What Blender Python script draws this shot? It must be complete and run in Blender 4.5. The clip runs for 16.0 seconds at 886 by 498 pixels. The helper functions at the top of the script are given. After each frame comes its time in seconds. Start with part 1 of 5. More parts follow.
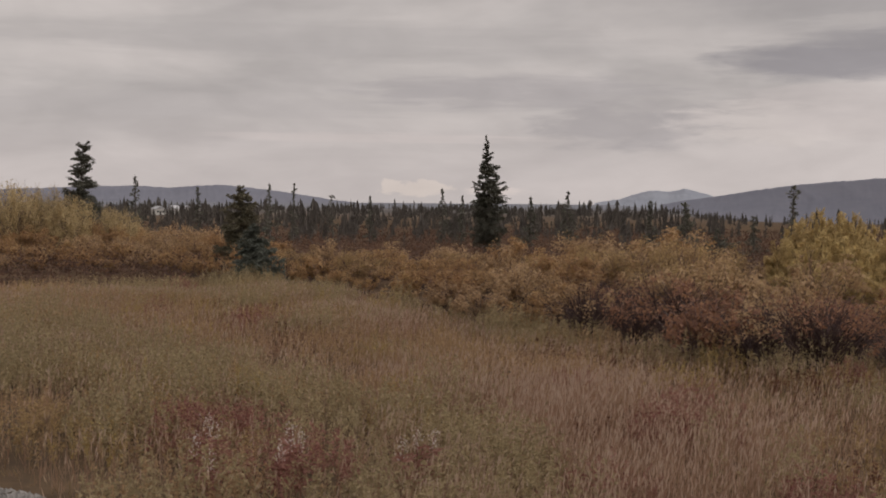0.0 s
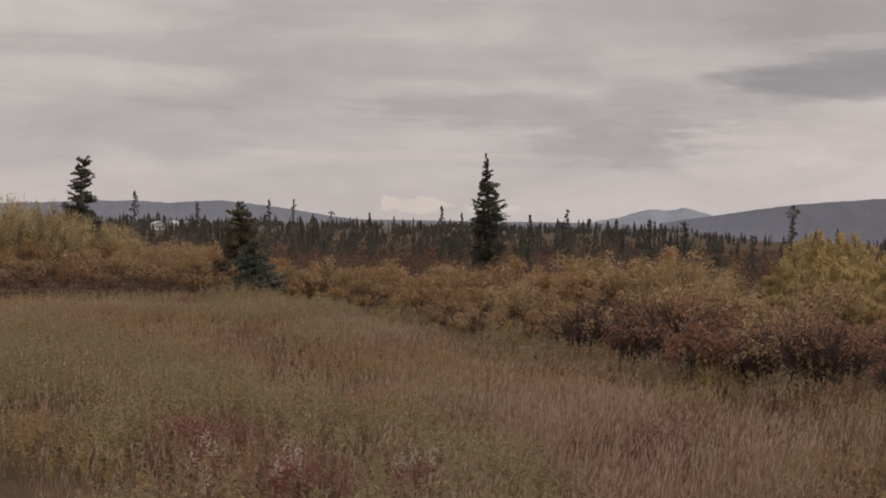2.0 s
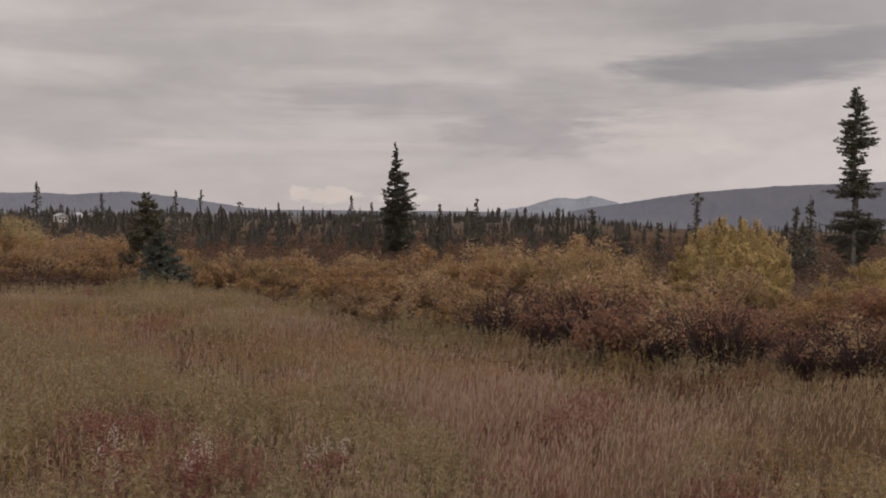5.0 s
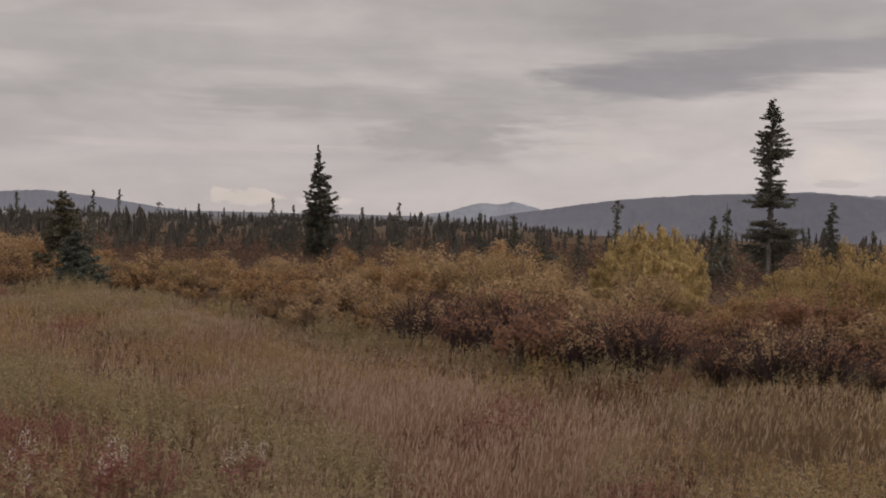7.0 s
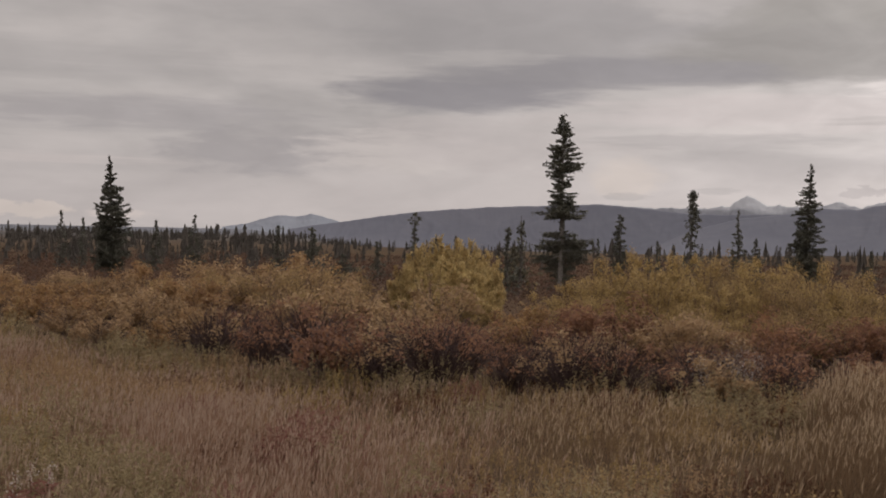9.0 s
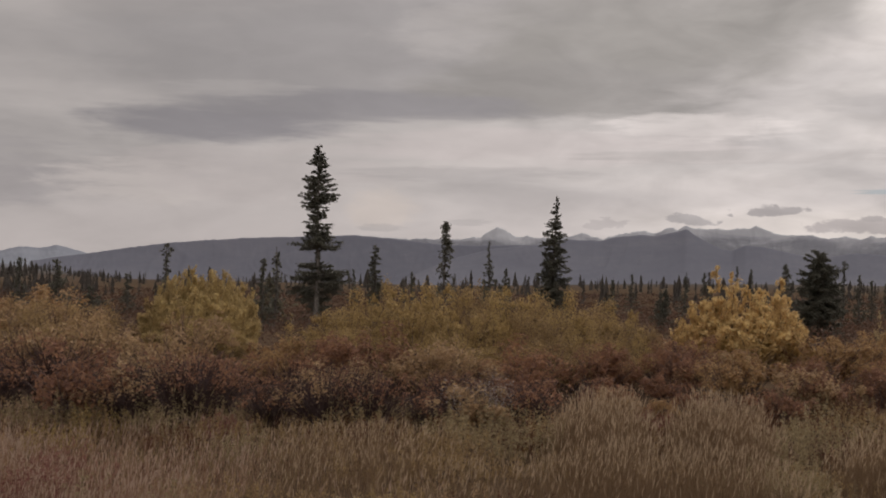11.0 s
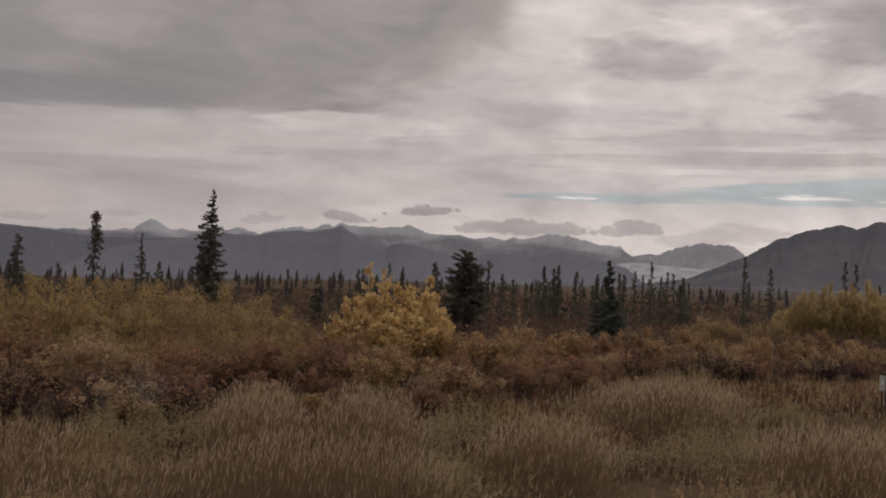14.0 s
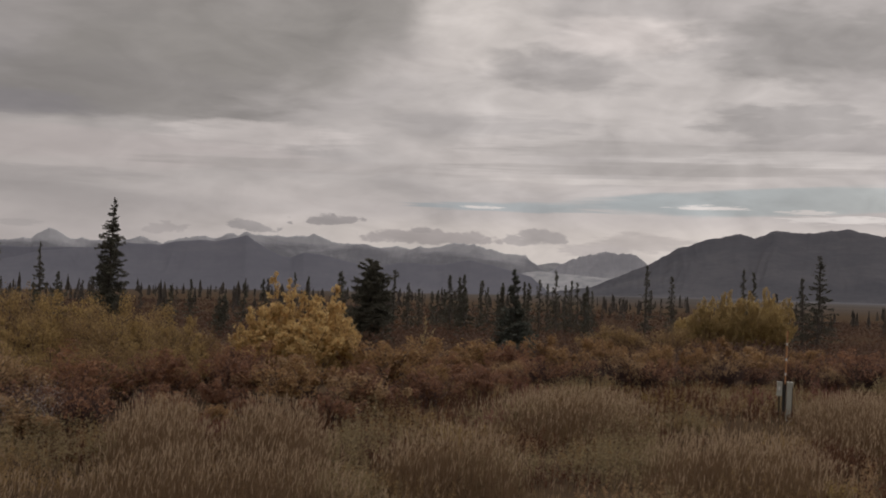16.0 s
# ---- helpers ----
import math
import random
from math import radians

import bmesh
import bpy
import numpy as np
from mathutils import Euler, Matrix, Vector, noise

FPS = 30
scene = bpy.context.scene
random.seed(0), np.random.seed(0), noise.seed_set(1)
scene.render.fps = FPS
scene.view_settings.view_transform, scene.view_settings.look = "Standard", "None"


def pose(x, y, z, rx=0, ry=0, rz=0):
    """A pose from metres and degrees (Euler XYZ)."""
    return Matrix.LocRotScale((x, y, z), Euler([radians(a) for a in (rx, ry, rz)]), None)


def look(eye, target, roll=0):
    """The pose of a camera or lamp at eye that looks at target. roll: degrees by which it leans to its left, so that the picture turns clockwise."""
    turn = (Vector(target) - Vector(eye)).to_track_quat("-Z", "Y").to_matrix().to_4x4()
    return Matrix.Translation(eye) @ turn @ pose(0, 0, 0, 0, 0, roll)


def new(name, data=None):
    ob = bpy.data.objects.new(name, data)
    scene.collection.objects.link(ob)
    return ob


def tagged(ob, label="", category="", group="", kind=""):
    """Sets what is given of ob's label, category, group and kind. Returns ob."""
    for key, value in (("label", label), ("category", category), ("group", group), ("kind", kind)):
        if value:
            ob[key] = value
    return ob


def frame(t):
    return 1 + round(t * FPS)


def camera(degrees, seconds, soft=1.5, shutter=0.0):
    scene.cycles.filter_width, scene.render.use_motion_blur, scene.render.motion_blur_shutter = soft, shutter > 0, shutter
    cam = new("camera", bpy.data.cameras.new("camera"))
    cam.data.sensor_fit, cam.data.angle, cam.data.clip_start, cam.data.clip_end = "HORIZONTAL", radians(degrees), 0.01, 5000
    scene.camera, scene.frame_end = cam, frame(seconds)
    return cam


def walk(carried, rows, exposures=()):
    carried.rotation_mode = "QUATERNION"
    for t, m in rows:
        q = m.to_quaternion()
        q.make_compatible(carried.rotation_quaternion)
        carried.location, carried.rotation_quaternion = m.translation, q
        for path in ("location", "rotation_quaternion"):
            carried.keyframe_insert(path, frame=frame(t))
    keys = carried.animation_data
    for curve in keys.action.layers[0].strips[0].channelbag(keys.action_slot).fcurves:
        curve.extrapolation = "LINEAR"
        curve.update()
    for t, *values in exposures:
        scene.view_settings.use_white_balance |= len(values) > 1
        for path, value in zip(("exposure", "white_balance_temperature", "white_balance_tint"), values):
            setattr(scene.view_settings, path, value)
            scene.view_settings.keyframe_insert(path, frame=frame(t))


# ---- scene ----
cam = camera(40.0, 16.0, 1.9)
PATH = [
    (0.0, pose(0, 0, 2.3, 87.72, -0.50, 0.09)),
    (0.5, pose(0, 0, 2.3, 87.92, -0.53, 0.28)),
    (1.0, pose(0, 0, 2.3, 87.81, -0.63, 0.12)),
    (1.5, pose(0, 0, 2.3, 88.25, -0.61, 0.22)),
    (2.0, pose(0, 0, 2.3, 88.53, -0.93, 0.06)),
    (2.5, pose(0, 0, 2.3, 88.53, -0.96, -1.32)),
    (3.0, pose(0, 0, 2.3, 88.56, -1.43, -4.92)),
    (3.5, pose(0, 0, 2.3, 87.60, -2.03, -7.31)),
    (3.7, pose(0, 0, 2.3, 87.71, -1.24, -5.81)),
    (5.8, pose(0, 0, 2.3, 88.31, -0.45, -4.09)),
    (6.0, pose(0, 0, 2.3, 88.39, -0.47, -4.60)),
    (6.5, pose(0, 0, 2.3, 88.21, -0.94, -6.41)),
    (7.0, pose(0, 0, 2.3, 88.34, -1.38, -7.83)),
    (7.5, pose(0, 0, 2.3, 88.64, -1.36, -10.31)),
    (8.0, pose(0, 0, 2.3, 88.67, -0.62, -14.35)),
    (8.2, pose(0, 0, 2.3, 88.59, -0.82, -14.84)),
    (10.3, pose(0, 0, 2.3, 90.73, -0.98, -24.95)),
    (10.5, pose(0, 0, 2.3, 90.83, -1.06, -26.34)),
    (11.0, pose(0, 0, 2.3, 90.79, -0.98, -28.76)),
    (11.5, pose(0, 0, 2.3, 90.87, -0.90, -30.88)),
    (12.0, pose(0, 0, 2.3, 90.98, -0.98, -33.36)),
    (12.5, pose(0, 0, 2.3, 90.81, -1.56, -37.14)),
    (13.0, pose(0, 0, 2.3, 90.63, -2.16, -40.38)),
    (13.5, pose(0, 0, 2.3, 90.88, -1.97, -41.45)),
    (14.0, pose(0, 0, 2.3, 90.97, -2.05, -44.85)),
    (14.5, pose(0, 0, 2.3, 90.86, -2.17, -45.53)),
    (15.0, pose(0, 0, 2.3, 91.00, -2.41, -46.88)),
    (15.5, pose(0, 0, 2.3, 91.06, -2.28, -47.53)),
    (16.0, pose(0, 0, 2.3, 91.55, -1.86, -49.27)),
]
EXPOSURES = [(0, 0.2), (2.5, 0.18), (8, 0.12), (11, -0.08), (12.5, -0.2), (16, -0.48)]
walk(cam, PATH, EXPOSURES)

EYE = 2.3


# ---------- sky and sun ----------
class Nodes:
    """Short hand for building node trees."""

    def __init__(self, tree):
        self.tree = tree

    def add(self, kind):
        return self.tree.nodes.new(kind)

    def put(self, node, index, value):
        socket = node.inputs[index]
        if isinstance(value, bpy.types.NodeSocket):
            self.tree.links.new(value, socket)
        else:
            socket.default_value = value

    def math(self, operation, a, b=0.0, c=0.0, clamp=False):
        node = self.add("ShaderNodeMath")
        node.operation, node.use_clamp = operation, clamp
        for i, v in enumerate((a, b, c)):
            self.put(node, i, v)
        return node.outputs[0]

    def noise(self, vector, scale, detail=4.0, rough=0.55, distortion=0.0):
        node = self.add("ShaderNodeTexNoise")
        self.tree.links.new(vector, node.inputs["Vector"])
        node.inputs["Scale"].default_value = scale
        node.inputs["Detail"].default_value = detail
        node.inputs["Roughness"].default_value = rough
        node.inputs["Distortion"].default_value = distortion
        return node.outputs[0]

    def span(self, value, low, high, to_low=0.0, to_high=1.0):
        node = self.add("ShaderNodeMapRange")
        node.interpolation_type = "SMOOTHSTEP"
        for i, v in enumerate((value, low, high, to_low, to_high)):
            self.put(node, i, v)
        return node.outputs[0]

    def mix(self, factor, a, b, blend="MIX"):
        node = self.add("ShaderNodeMix")
        node.data_type, node.blend_type = "RGBA", blend
        self.put(node, 0, factor)
        self.put(node, 6, a if isinstance(a, bpy.types.NodeSocket) else (*a, 1.0))
        self.put(node, 7, b if isinstance(b, bpy.types.NodeSocket) else (*b, 1.0))
        return node.outputs[2]

    def ramp(self, value, stops):
        node = self.add("ShaderNodeValToRGB")
        self.tree.links.new(value, node.inputs[0])
        ramp = node.color_ramp
        while len(ramp.elements) < len(stops):
            ramp.elements.new(0.5)
        for e, (at, colour) in zip(ramp.elements, stops):
            e.position, e.color = at, (*colour, 1.0)
        return node.outputs[0]


SUN_AZ, SUN_EL = -78.0, 24.0
world = bpy.data.worlds.new("overcast_sky")
scene.world = world
world.use_nodes = True
world.node_tree.nodes.clear()
w = Nodes(world.node_tree)
coords = w.add("ShaderNodeTexCoord").outputs["Generated"]
axes = w.add("ShaderNodeSeparateXYZ")
world.node_tree.links.new(coords, axes.inputs[0])
dx, dy, dz = axes.outputs
az = w.math("MULTIPLY", w.math("ARCTAN2", w.math("MULTIPLY", dx, -1.0), dy), 180 / math.pi)
el = w.math("MULTIPLY", w.math("ARCSINE", dz), 180 / math.pi)
# the cloud deck seen in perspective: a flat layer overhead
up = w.math("ADD", w.math("MAXIMUM", dz, 0.0), 0.06)
deck = w.add("ShaderNodeCombineXYZ")
w.put(deck, 0, w.math("DIVIDE", dx, up))
w.put(deck, 1, w.math("DIVIDE", dy, up))
# clouds near the horizon, by direction
side = w.add("ShaderNodeCombineXYZ")
w.put(side, 0, w.math("MULTIPLY", az, 0.05))
w.put(side, 1, w.math("MULTIPLY", el, 0.22))
broad = w.noise(deck.outputs[0], 0.55, 5.0, 0.5, 0.6)
streak = w.noise(side.outputs[0], 1.6, 4.0, 0.5, 0.5)

sky_tex = w.add("ShaderNodeTexSky")
sky_tex.sky_type, sky_tex.sun_disc = "NISHITA", False
sky_tex.sun_elevation, sky_tex.sun_rotation = radians(SUN_EL), radians(-SUN_AZ)
sky_tex.air_density, sky_tex.dust_density = 1.2, 2.0
clear = w.mix(1.0, sky_tex.outputs[0], (0.075, 0.075, 0.075), "MULTIPLY")

grey = w.math("ADD", w.math("MULTIPLY", w.mix(w.span(el, 2.0, 7.0), streak, broad), 0.45), w.math("MULTIPLY", streak, 0.55))
cloud = w.ramp(w.span(grey, 0.34, 0.66), [(0.0, (0.40, 0.375, 0.37)), (0.45, (0.475, 0.445, 0.435)), (1.0, (0.56, 0.52, 0.505))])


def cloud_at(colour, az0, el0, half_az, half_el, tone, power, soft=0.5, ragged=0.7, tilt=0.0, flat=1.0, fine=1.9, puff=False):
    """Lays one cloud over the sky at a direction, torn at its edge on its own scale; flat: how sharply its foot is cut off."""
    ax = w.math("DIVIDE", w.math("SUBTRACT", az, az0), half_az)
    lift = w.math("ADD", w.math("SUBTRACT", el, el0), w.math("MULTIPLY", w.math("SUBTRACT", az, az0), tilt))
    ay = w.math("DIVIDE", lift, half_el)
    place = w.add("ShaderNodeCombineXYZ")
    w.put(place, 0, w.math("MULTIPLY", ax, 0.55 * half_az / half_el if puff else 1.0))
    w.put(place, 1, ay)
    w.put(place, 2, az0 * 0.73)
    torn = w.noise(place.outputs[0], fine, 4.0, 0.52, 0.3)
    if flat != 1.0:
        ay = w.math("MULTIPLY", ay, w.span(ay, -0.2, 0.1, flat, 1.0))
    d = w.math("ADD", w.math("MULTIPLY", ax, ax), w.math("MULTIPLY", ay, ay))
    edge = w.math("MULTIPLY", w.math("SUBTRACT", torn, 0.5), ragged * 8.0)
    body = w.span(w.math("SUBTRACT", 1.0, w.math("ADD", d, edge)), -soft, soft)
    return w.mix(w.math("MULTIPLY", body, power), colour, tone)


ZENITH, SKY_STRENGTH, SUN_POWER = 2.3, 1.0, 0.9
# paler and warmer towards the horizon
cloud = w.mix(w.span(el, 5.5, 0.5, 0.0, 0.7), cloud, (0.545, 0.495, 0.485))
# soft grey bands
cloud = cloud_at(cloud, 6.0, 7.4, 14.0, 0.8, (0.41, 0.385, 0.38), 0.6, 0.8, 0.4)
cloud = cloud_at(cloud, 12.0, 4.3, 12.0, 0.5, (0.45, 0.42, 0.415), 0.6, 0.8, 0.4)
cloud = cloud_at(cloud, -3.0, 5.1, 6.5, 0.75, (0.375, 0.35, 0.355), 0.75, 0.8, 0.4)
cloud = cloud_at(cloud, -8.8, 3.5, 4.2, 1.0, (0.37, 0.345, 0.35), 0.75, 0.8, 0.45)
cloud = cloud_at(cloud, 3.0, 2.9, 7.0, 0.22, (0.57, 0.515, 0.50), 0.6, 0.8, 0.4)
cloud = cloud_at(cloud, -15.5, 3.6, 4.5, 0.9, (0.59, 0.54, 0.52), 0.8, 0.8, 0.5)
cloud = cloud_at(cloud, -20.5, 4.2, 6.0, 1.1, (0.52, 0.475, 0.465), 0.7, 0.8, 0.5)
cloud = cloud_at(cloud, -19.0, 9.6, 13.0, 2.6, (0.40, 0.375, 0.37), 0.75, 0.9, 0.25)
# the dark deck, its lens-shaped foot and its right-hand edge
cloud = cloud_at(cloud, -25.0, 9.9, 11.0, 2.6, (0.35, 0.331, 0.333), 0.85, 0.9, 0.3)
cloud = cloud_at(cloud, -30.5, 10.8, 4.0, 1.2, (0.46, 0.43, 0.42), 0.7, 0.9, 0.4)
cloud = cloud_at(cloud, -39.5, 10.9, 9.5, 3.3, (0.305, 0.288, 0.275), 0.95, 0.9, 0.28, 0.16, flat=1.25, fine=1.6)
cloud = cloud_at(cloud, -34.8, 8.0, 7.0, 1.45, (0.295, 0.278, 0.27), 0.95, 0.7, 0.3, flat=1.3)
cloud = cloud_at(cloud, -18.0, 6.4, 5.5, 0.85, (0.29, 0.275, 0.29), 0.95, 0.75, 0.3)
cloud = cloud_at(cloud, -25.0, 7.3, 7.5, 0.8, (0.285, 0.27, 0.282), 0.9, 0.75, 0.25, flat=1.4)
cloud = cloud_at(cloud, -19.0, 8.1, 3.0, 0.35, (0.47, 0.44, 0.43), 0.4, 0.9, 0.5)
# the light belt under the deck
cloud = cloud_at(cloud, -33.0, 5.6, 9.0, 0.8, (0.55, 0.50, 0.49), 0.75, 0.8, 0.45)
cloud = cloud_at(cloud, -40.5, 6.6, 4.0, 0.55, (0.60, 0.555, 0.54), 0.8, 0.8, 0.5)
cloud = cloud_at(cloud, -30.0, 4.3, 5.0, 0.35, (0.43, 0.40, 0.395), 0.7, 0.8, 0.5)
cloud = cloud_at(cloud, -43.0, 5.2, 7.0, 0.3, (0.42, 0.39, 0.38), 0.7, 0.8, 0.5)
cloud = cloud_at(cloud, -25.8, 2.6, 1.5, 0.9, (0.60, 0.53, 0.485), 0.6, 0.8, 0.3)
# bright breaks and the scattered clouds beside them
cloud = cloud_at(cloud, -50.8, 12.0, 3.0, 2.6, (0.66, 0.615, 0.59), 0.9, 0.9, 0.18, fine=1.4)
cloud = cloud_at(cloud, -57.0, 8.8, 9.0, 2.0, (0.56, 0.525, 0.51), 0.8, 0.8, 0.5)
cloud = cloud_at(cloud, -57.5, 11.6, 3.6, 0.9, (0.63, 0.58, 0.56), 0.85, 0.8, 0.3)
cloud = cloud_at(cloud, -53.4, 10.15, 2.2, 0.8, (0.345, 0.325, 0.32), 0.75, 1.5, 0.6, fine=1.2)
cloud = cloud_at(cloud, -55.4, 9.8, 2.6, 0.75, (0.35, 0.33, 0.325), 0.75, 1.5, 0.6, fine=1.2)
cloud = cloud_at(cloud, -66.5, 11.2, 5.6, 1.7, (0.33, 0.312, 0.305), 0.9, 0.7, 0.4)
cloud = cloud_at(cloud, -64.8, 7.7, 3.6, 0.8, (0.355, 0.335, 0.33), 0.85, 0.7, 0.45)
cloud = cloud_at(cloud, -58.5, 6.4, 7.0, 0.35, (0.40, 0.375, 0.365), 0.7, 0.8, 0.55)
cloud = cloud_at(cloud, -66.0, 5.9, 7.0, 0.4, (0.58, 0.545, 0.53), 0.7, 0.8, 0.5)
cloud = cloud_at(cloud, -60.0, 5.5, 9.0, 0.3, (0.39, 0.365, 0.355), 0.75, 0.8, 0.55)
cloud = cloud_at(cloud, -51.0, 7.4, 4.5, 0.5, (0.43, 0.405, 0.40), 0.7, 0.8, 0.5)
# a strip of open sky over the far range, with lens clouds in it
open_sky = w.mix(0.05, (0.31, 0.36, 0.40), clear)
cloud = cloud_at(cloud, -65.5, 4.15, 10.5, 0.62, open_sky, 0.95, 0.35, 0.22, 0.035)
cloud = cloud_at(cloud, -52.5, 3.62, 4.6, 0.22, open_sky, 0.8, 0.6, 0.4)
cloud = cloud_at(cloud, -61.7, 3.8, 1.75, 0.11, (0.68, 0.64, 0.62), 0.95, 0.5, 0.7)
cloud = cloud_at(cloud, -51.0, 3.57, 0.9, 0.07, (0.64, 0.60, 0.58), 0.9, 0.5, 0.7)
cloud = cloud_at(cloud, -65.9, 3.65, 1.1, 0.10, (0.62, 0.58, 0.56), 0.9, 0.5, 0.7)
cloud = cloud_at(cloud, -67.6, 3.32, 2.4, 0.16, (0.66, 0.62, 0.60), 0.9, 0.5, 0.7)
cloud = cloud_at(cloud, -57.0, 4.9, 6.0, 0.14, (0.60, 0.56, 0.54), 0.7, 0.7, 0.4)
# low glow and small clouds on the summits
cloud = w.mix(w.math("MULTIPLY", w.span(az, -30.0, -50.0), w.span(el, 3.4, 2.2, 0.0, 0.75)), cloud, (0.60, 0.55, 0.515))
cloud = cloud_at(cloud, -40.2, 2.22, 1.15, 0.34, (0.36, 0.335, 0.335), 0.9, 0.35, 0.8, flat=1.8, fine=0.75, puff=True)
cloud = cloud_at(cloud, -43.7, 2.72, 1.6, 0.34, (0.33, 0.305, 0.305), 0.95, 0.35, 0.8, 0.05, flat=1.8, fine=0.75, puff=True)
cloud = cloud_at(cloud, -36.2, 2.05, 1.1, 0.30, (0.42, 0.385, 0.38), 0.8, 0.4, 0.8, flat=1.5, fine=0.75, puff=True)
cloud = cloud_at(cloud, -48.6, 2.02, 2.7, 0.40, (0.385, 0.35, 0.345), 0.9, 0.4, 0.8, flat=1.6, fine=0.75, puff=True)
cloud = cloud_at(cloud, -48.2, 2.42, 0.5, 0.14, (0.36, 0.33, 0.325), 0.85, 0.4, 0.35)
cloud = cloud_at(cloud, -53.6, 2.12, 1.15, 0.42, (0.385, 0.355, 0.35), 0.9, 0.4, 0.8, flat=1.5, fine=0.75, puff=True)
cloud = cloud_at(cloud, -58.5, 2.1, 2.2, 0.45, (0.45, 0.41, 0.395), 0.8, 0.5, 0.4)
cloud = cloud_at(cloud, -56.3, 1.7, 1.6, 0.3, (0.46, 0.42, 0.41), 0.8, 0.5, 0.4)
cloud = cloud_at(cloud, -25.8, 1.75, 1.0, 0.18, (0.43, 0.40, 0.395), 0.6, 0.5, 0.4)
cloud = cloud_at(cloud, -30.0, 2.05, 0.9, 0.16, (0.43, 0.40, 0.395), 0.6, 0.5, 0.4)
# sunlit cloud far out over the plain
cloud = cloud_at(cloud, 1.5, 0.5, 1.6, 0.42, (0.64, 0.565, 0.52), 0.75, 0.6, 0.85, flat=1.6, fine=0.8, puff=True)
cloud = cloud_at(cloud, -2.4, 0.45, 1.5, 0.2, (0.62, 0.55, 0.52), 0.7, 0.6, 0.4)

# fine mottling of the layer
puffy = w.add("ShaderNodeCombineXYZ")
w.put(puffy, 0, w.math("MULTIPLY", az, 0.12))
w.put(puffy, 1, w.math("MULTIPLY", el, 0.30))
dapple = w.math("ADD", w.math("MULTIPLY", w.noise(puffy.outputs[0], 2.0, 4.0, 0.5, 0.7), 0.8), w.math("MULTIPLY", w.noise(puffy.outputs[0], 6.0, 3.0, 0.5, 0.5), 0.2))
dapple = w.math("ADD", 1.0, w.math("MULTIPLY", w.math("SUBTRACT", dapple, 0.5), w.span(az, -20.0, -52.0, 0.3, 0.9)))
cloud = w.mix(1.0, cloud, dapple, "MULTIPLY")
cloud = w.mix(1.0, cloud, (1.015, 0.995, 0.985), "MULTIPLY")
# overcast skies grow brighter overhead
zenith = w.span(el, 14.0, 60.0, 1.0, ZENITH)
toward = w.math("COSINE", w.math("MULTIPLY", w.math("SUBTRACT", az, SUN_AZ), math.pi / 180))
zenith = w.math("MULTIPLY", zenith, w.span(toward, 0.42, 1.05, 0.88, 1.42))
behind = w.mix(1.0, cloud, zenith, "MULTIPLY")
sky_out = w.add("ShaderNodeBackground")
w.put(sky_out, 0, behind)
w.put(sky_out, 1, SKY_STRENGTH)
end = w.add("ShaderNodeOutputWorld")
world.node_tree.links.new(sky_out.outputs[0], end.inputs[0])

sun = new("sun", bpy.data.lights.new("sun", "SUN"))
sun.data.energy, sun.data.angle, sun.data.color = SUN_POWER, radians(14), (1.0, 0.95, 0.88)
away = Vector((-math.sin(radians(SUN_AZ)) * math.cos(radians(SUN_EL)), math.cos(radians(SUN_AZ)) * math.cos(radians(SUN_EL)),
               math.sin(radians(SUN_EL))))
sun.matrix_world = look(away * 50, (0, 0, 0))


# ---------- materials ----------
def material(name, rough=0.8, metal=0.0, gloss=0.25):
    m = bpy.data.materials.new(name)
    m.use_nodes = True
    n = Nodes(m.node_tree)
    shader = m.node_tree.nodes["Principled BSDF"]
    shader.inputs["Roughness"].default_value = rough
    shader.inputs["Metallic"].default_value = metal
    shader.inputs["Specular IOR Level"].default_value = gloss
    return m, n, shader


def leafy(name, stops, drift=0.35, through_light=0.3, rough=0.65, patchy=0.9):
    """Leaves, needles or blades: the hue varies from leaf to leaf and from plant to plant."""
    m, n, shader = material(name, rough, gloss=0.12)
    info = n.add("ShaderNodeObjectInfo").outputs["Random"]
    island = n.add("ShaderNodeNewGeometry").outputs["Random Per Island"]
    where = n.noise(n.add("ShaderNodeTexCoord").outputs["Object"], patchy, 3.0)
    pick = n.math("ADD", n.math("MULTIPLY", island, 1 - drift), n.math("MULTIPLY", info, drift * 0.6))
    pick = n.math("ADD", pick, n.math("MULTIPLY", n.math("SUBTRACT", where, 0.5), drift * 1.6), clamp=True)
    colour = n.ramp(pick, stops)
    n.put(shader, "Base Color", colour)
    back = n.add("ShaderNodeBsdfTranslucent")
    n.put(back, 0, colour)
    both = n.add("ShaderNodeMixShader")
    n.put(both, 0, through_light)
    n.put(both, 1, shader.outputs[0])
    n.put(both, 2, back.outputs[0])
    m.node_tree.links.new(both.outputs[0], m.node_tree.nodes["Material Output"].inputs[0])
    return m


def barky(name, dark, light, scale=18.0):
    m, n, shader = material(name, 0.9)
    spot = n.add("ShaderNodeTexCoord").outputs["Object"]
    tone = n.noise(spot, scale, 5.0, 0.65)
    n.put(shader, "Base Color", n.ramp(tone, [(0.3, dark), (0.7, light)]))
    bump = n.add("ShaderNodeBump")
    bump.inputs["Strength"].default_value = 0.5
    n.put(bump, "Height", tone)
    n.put(shader, "Normal", bump.outputs[0])
    return m


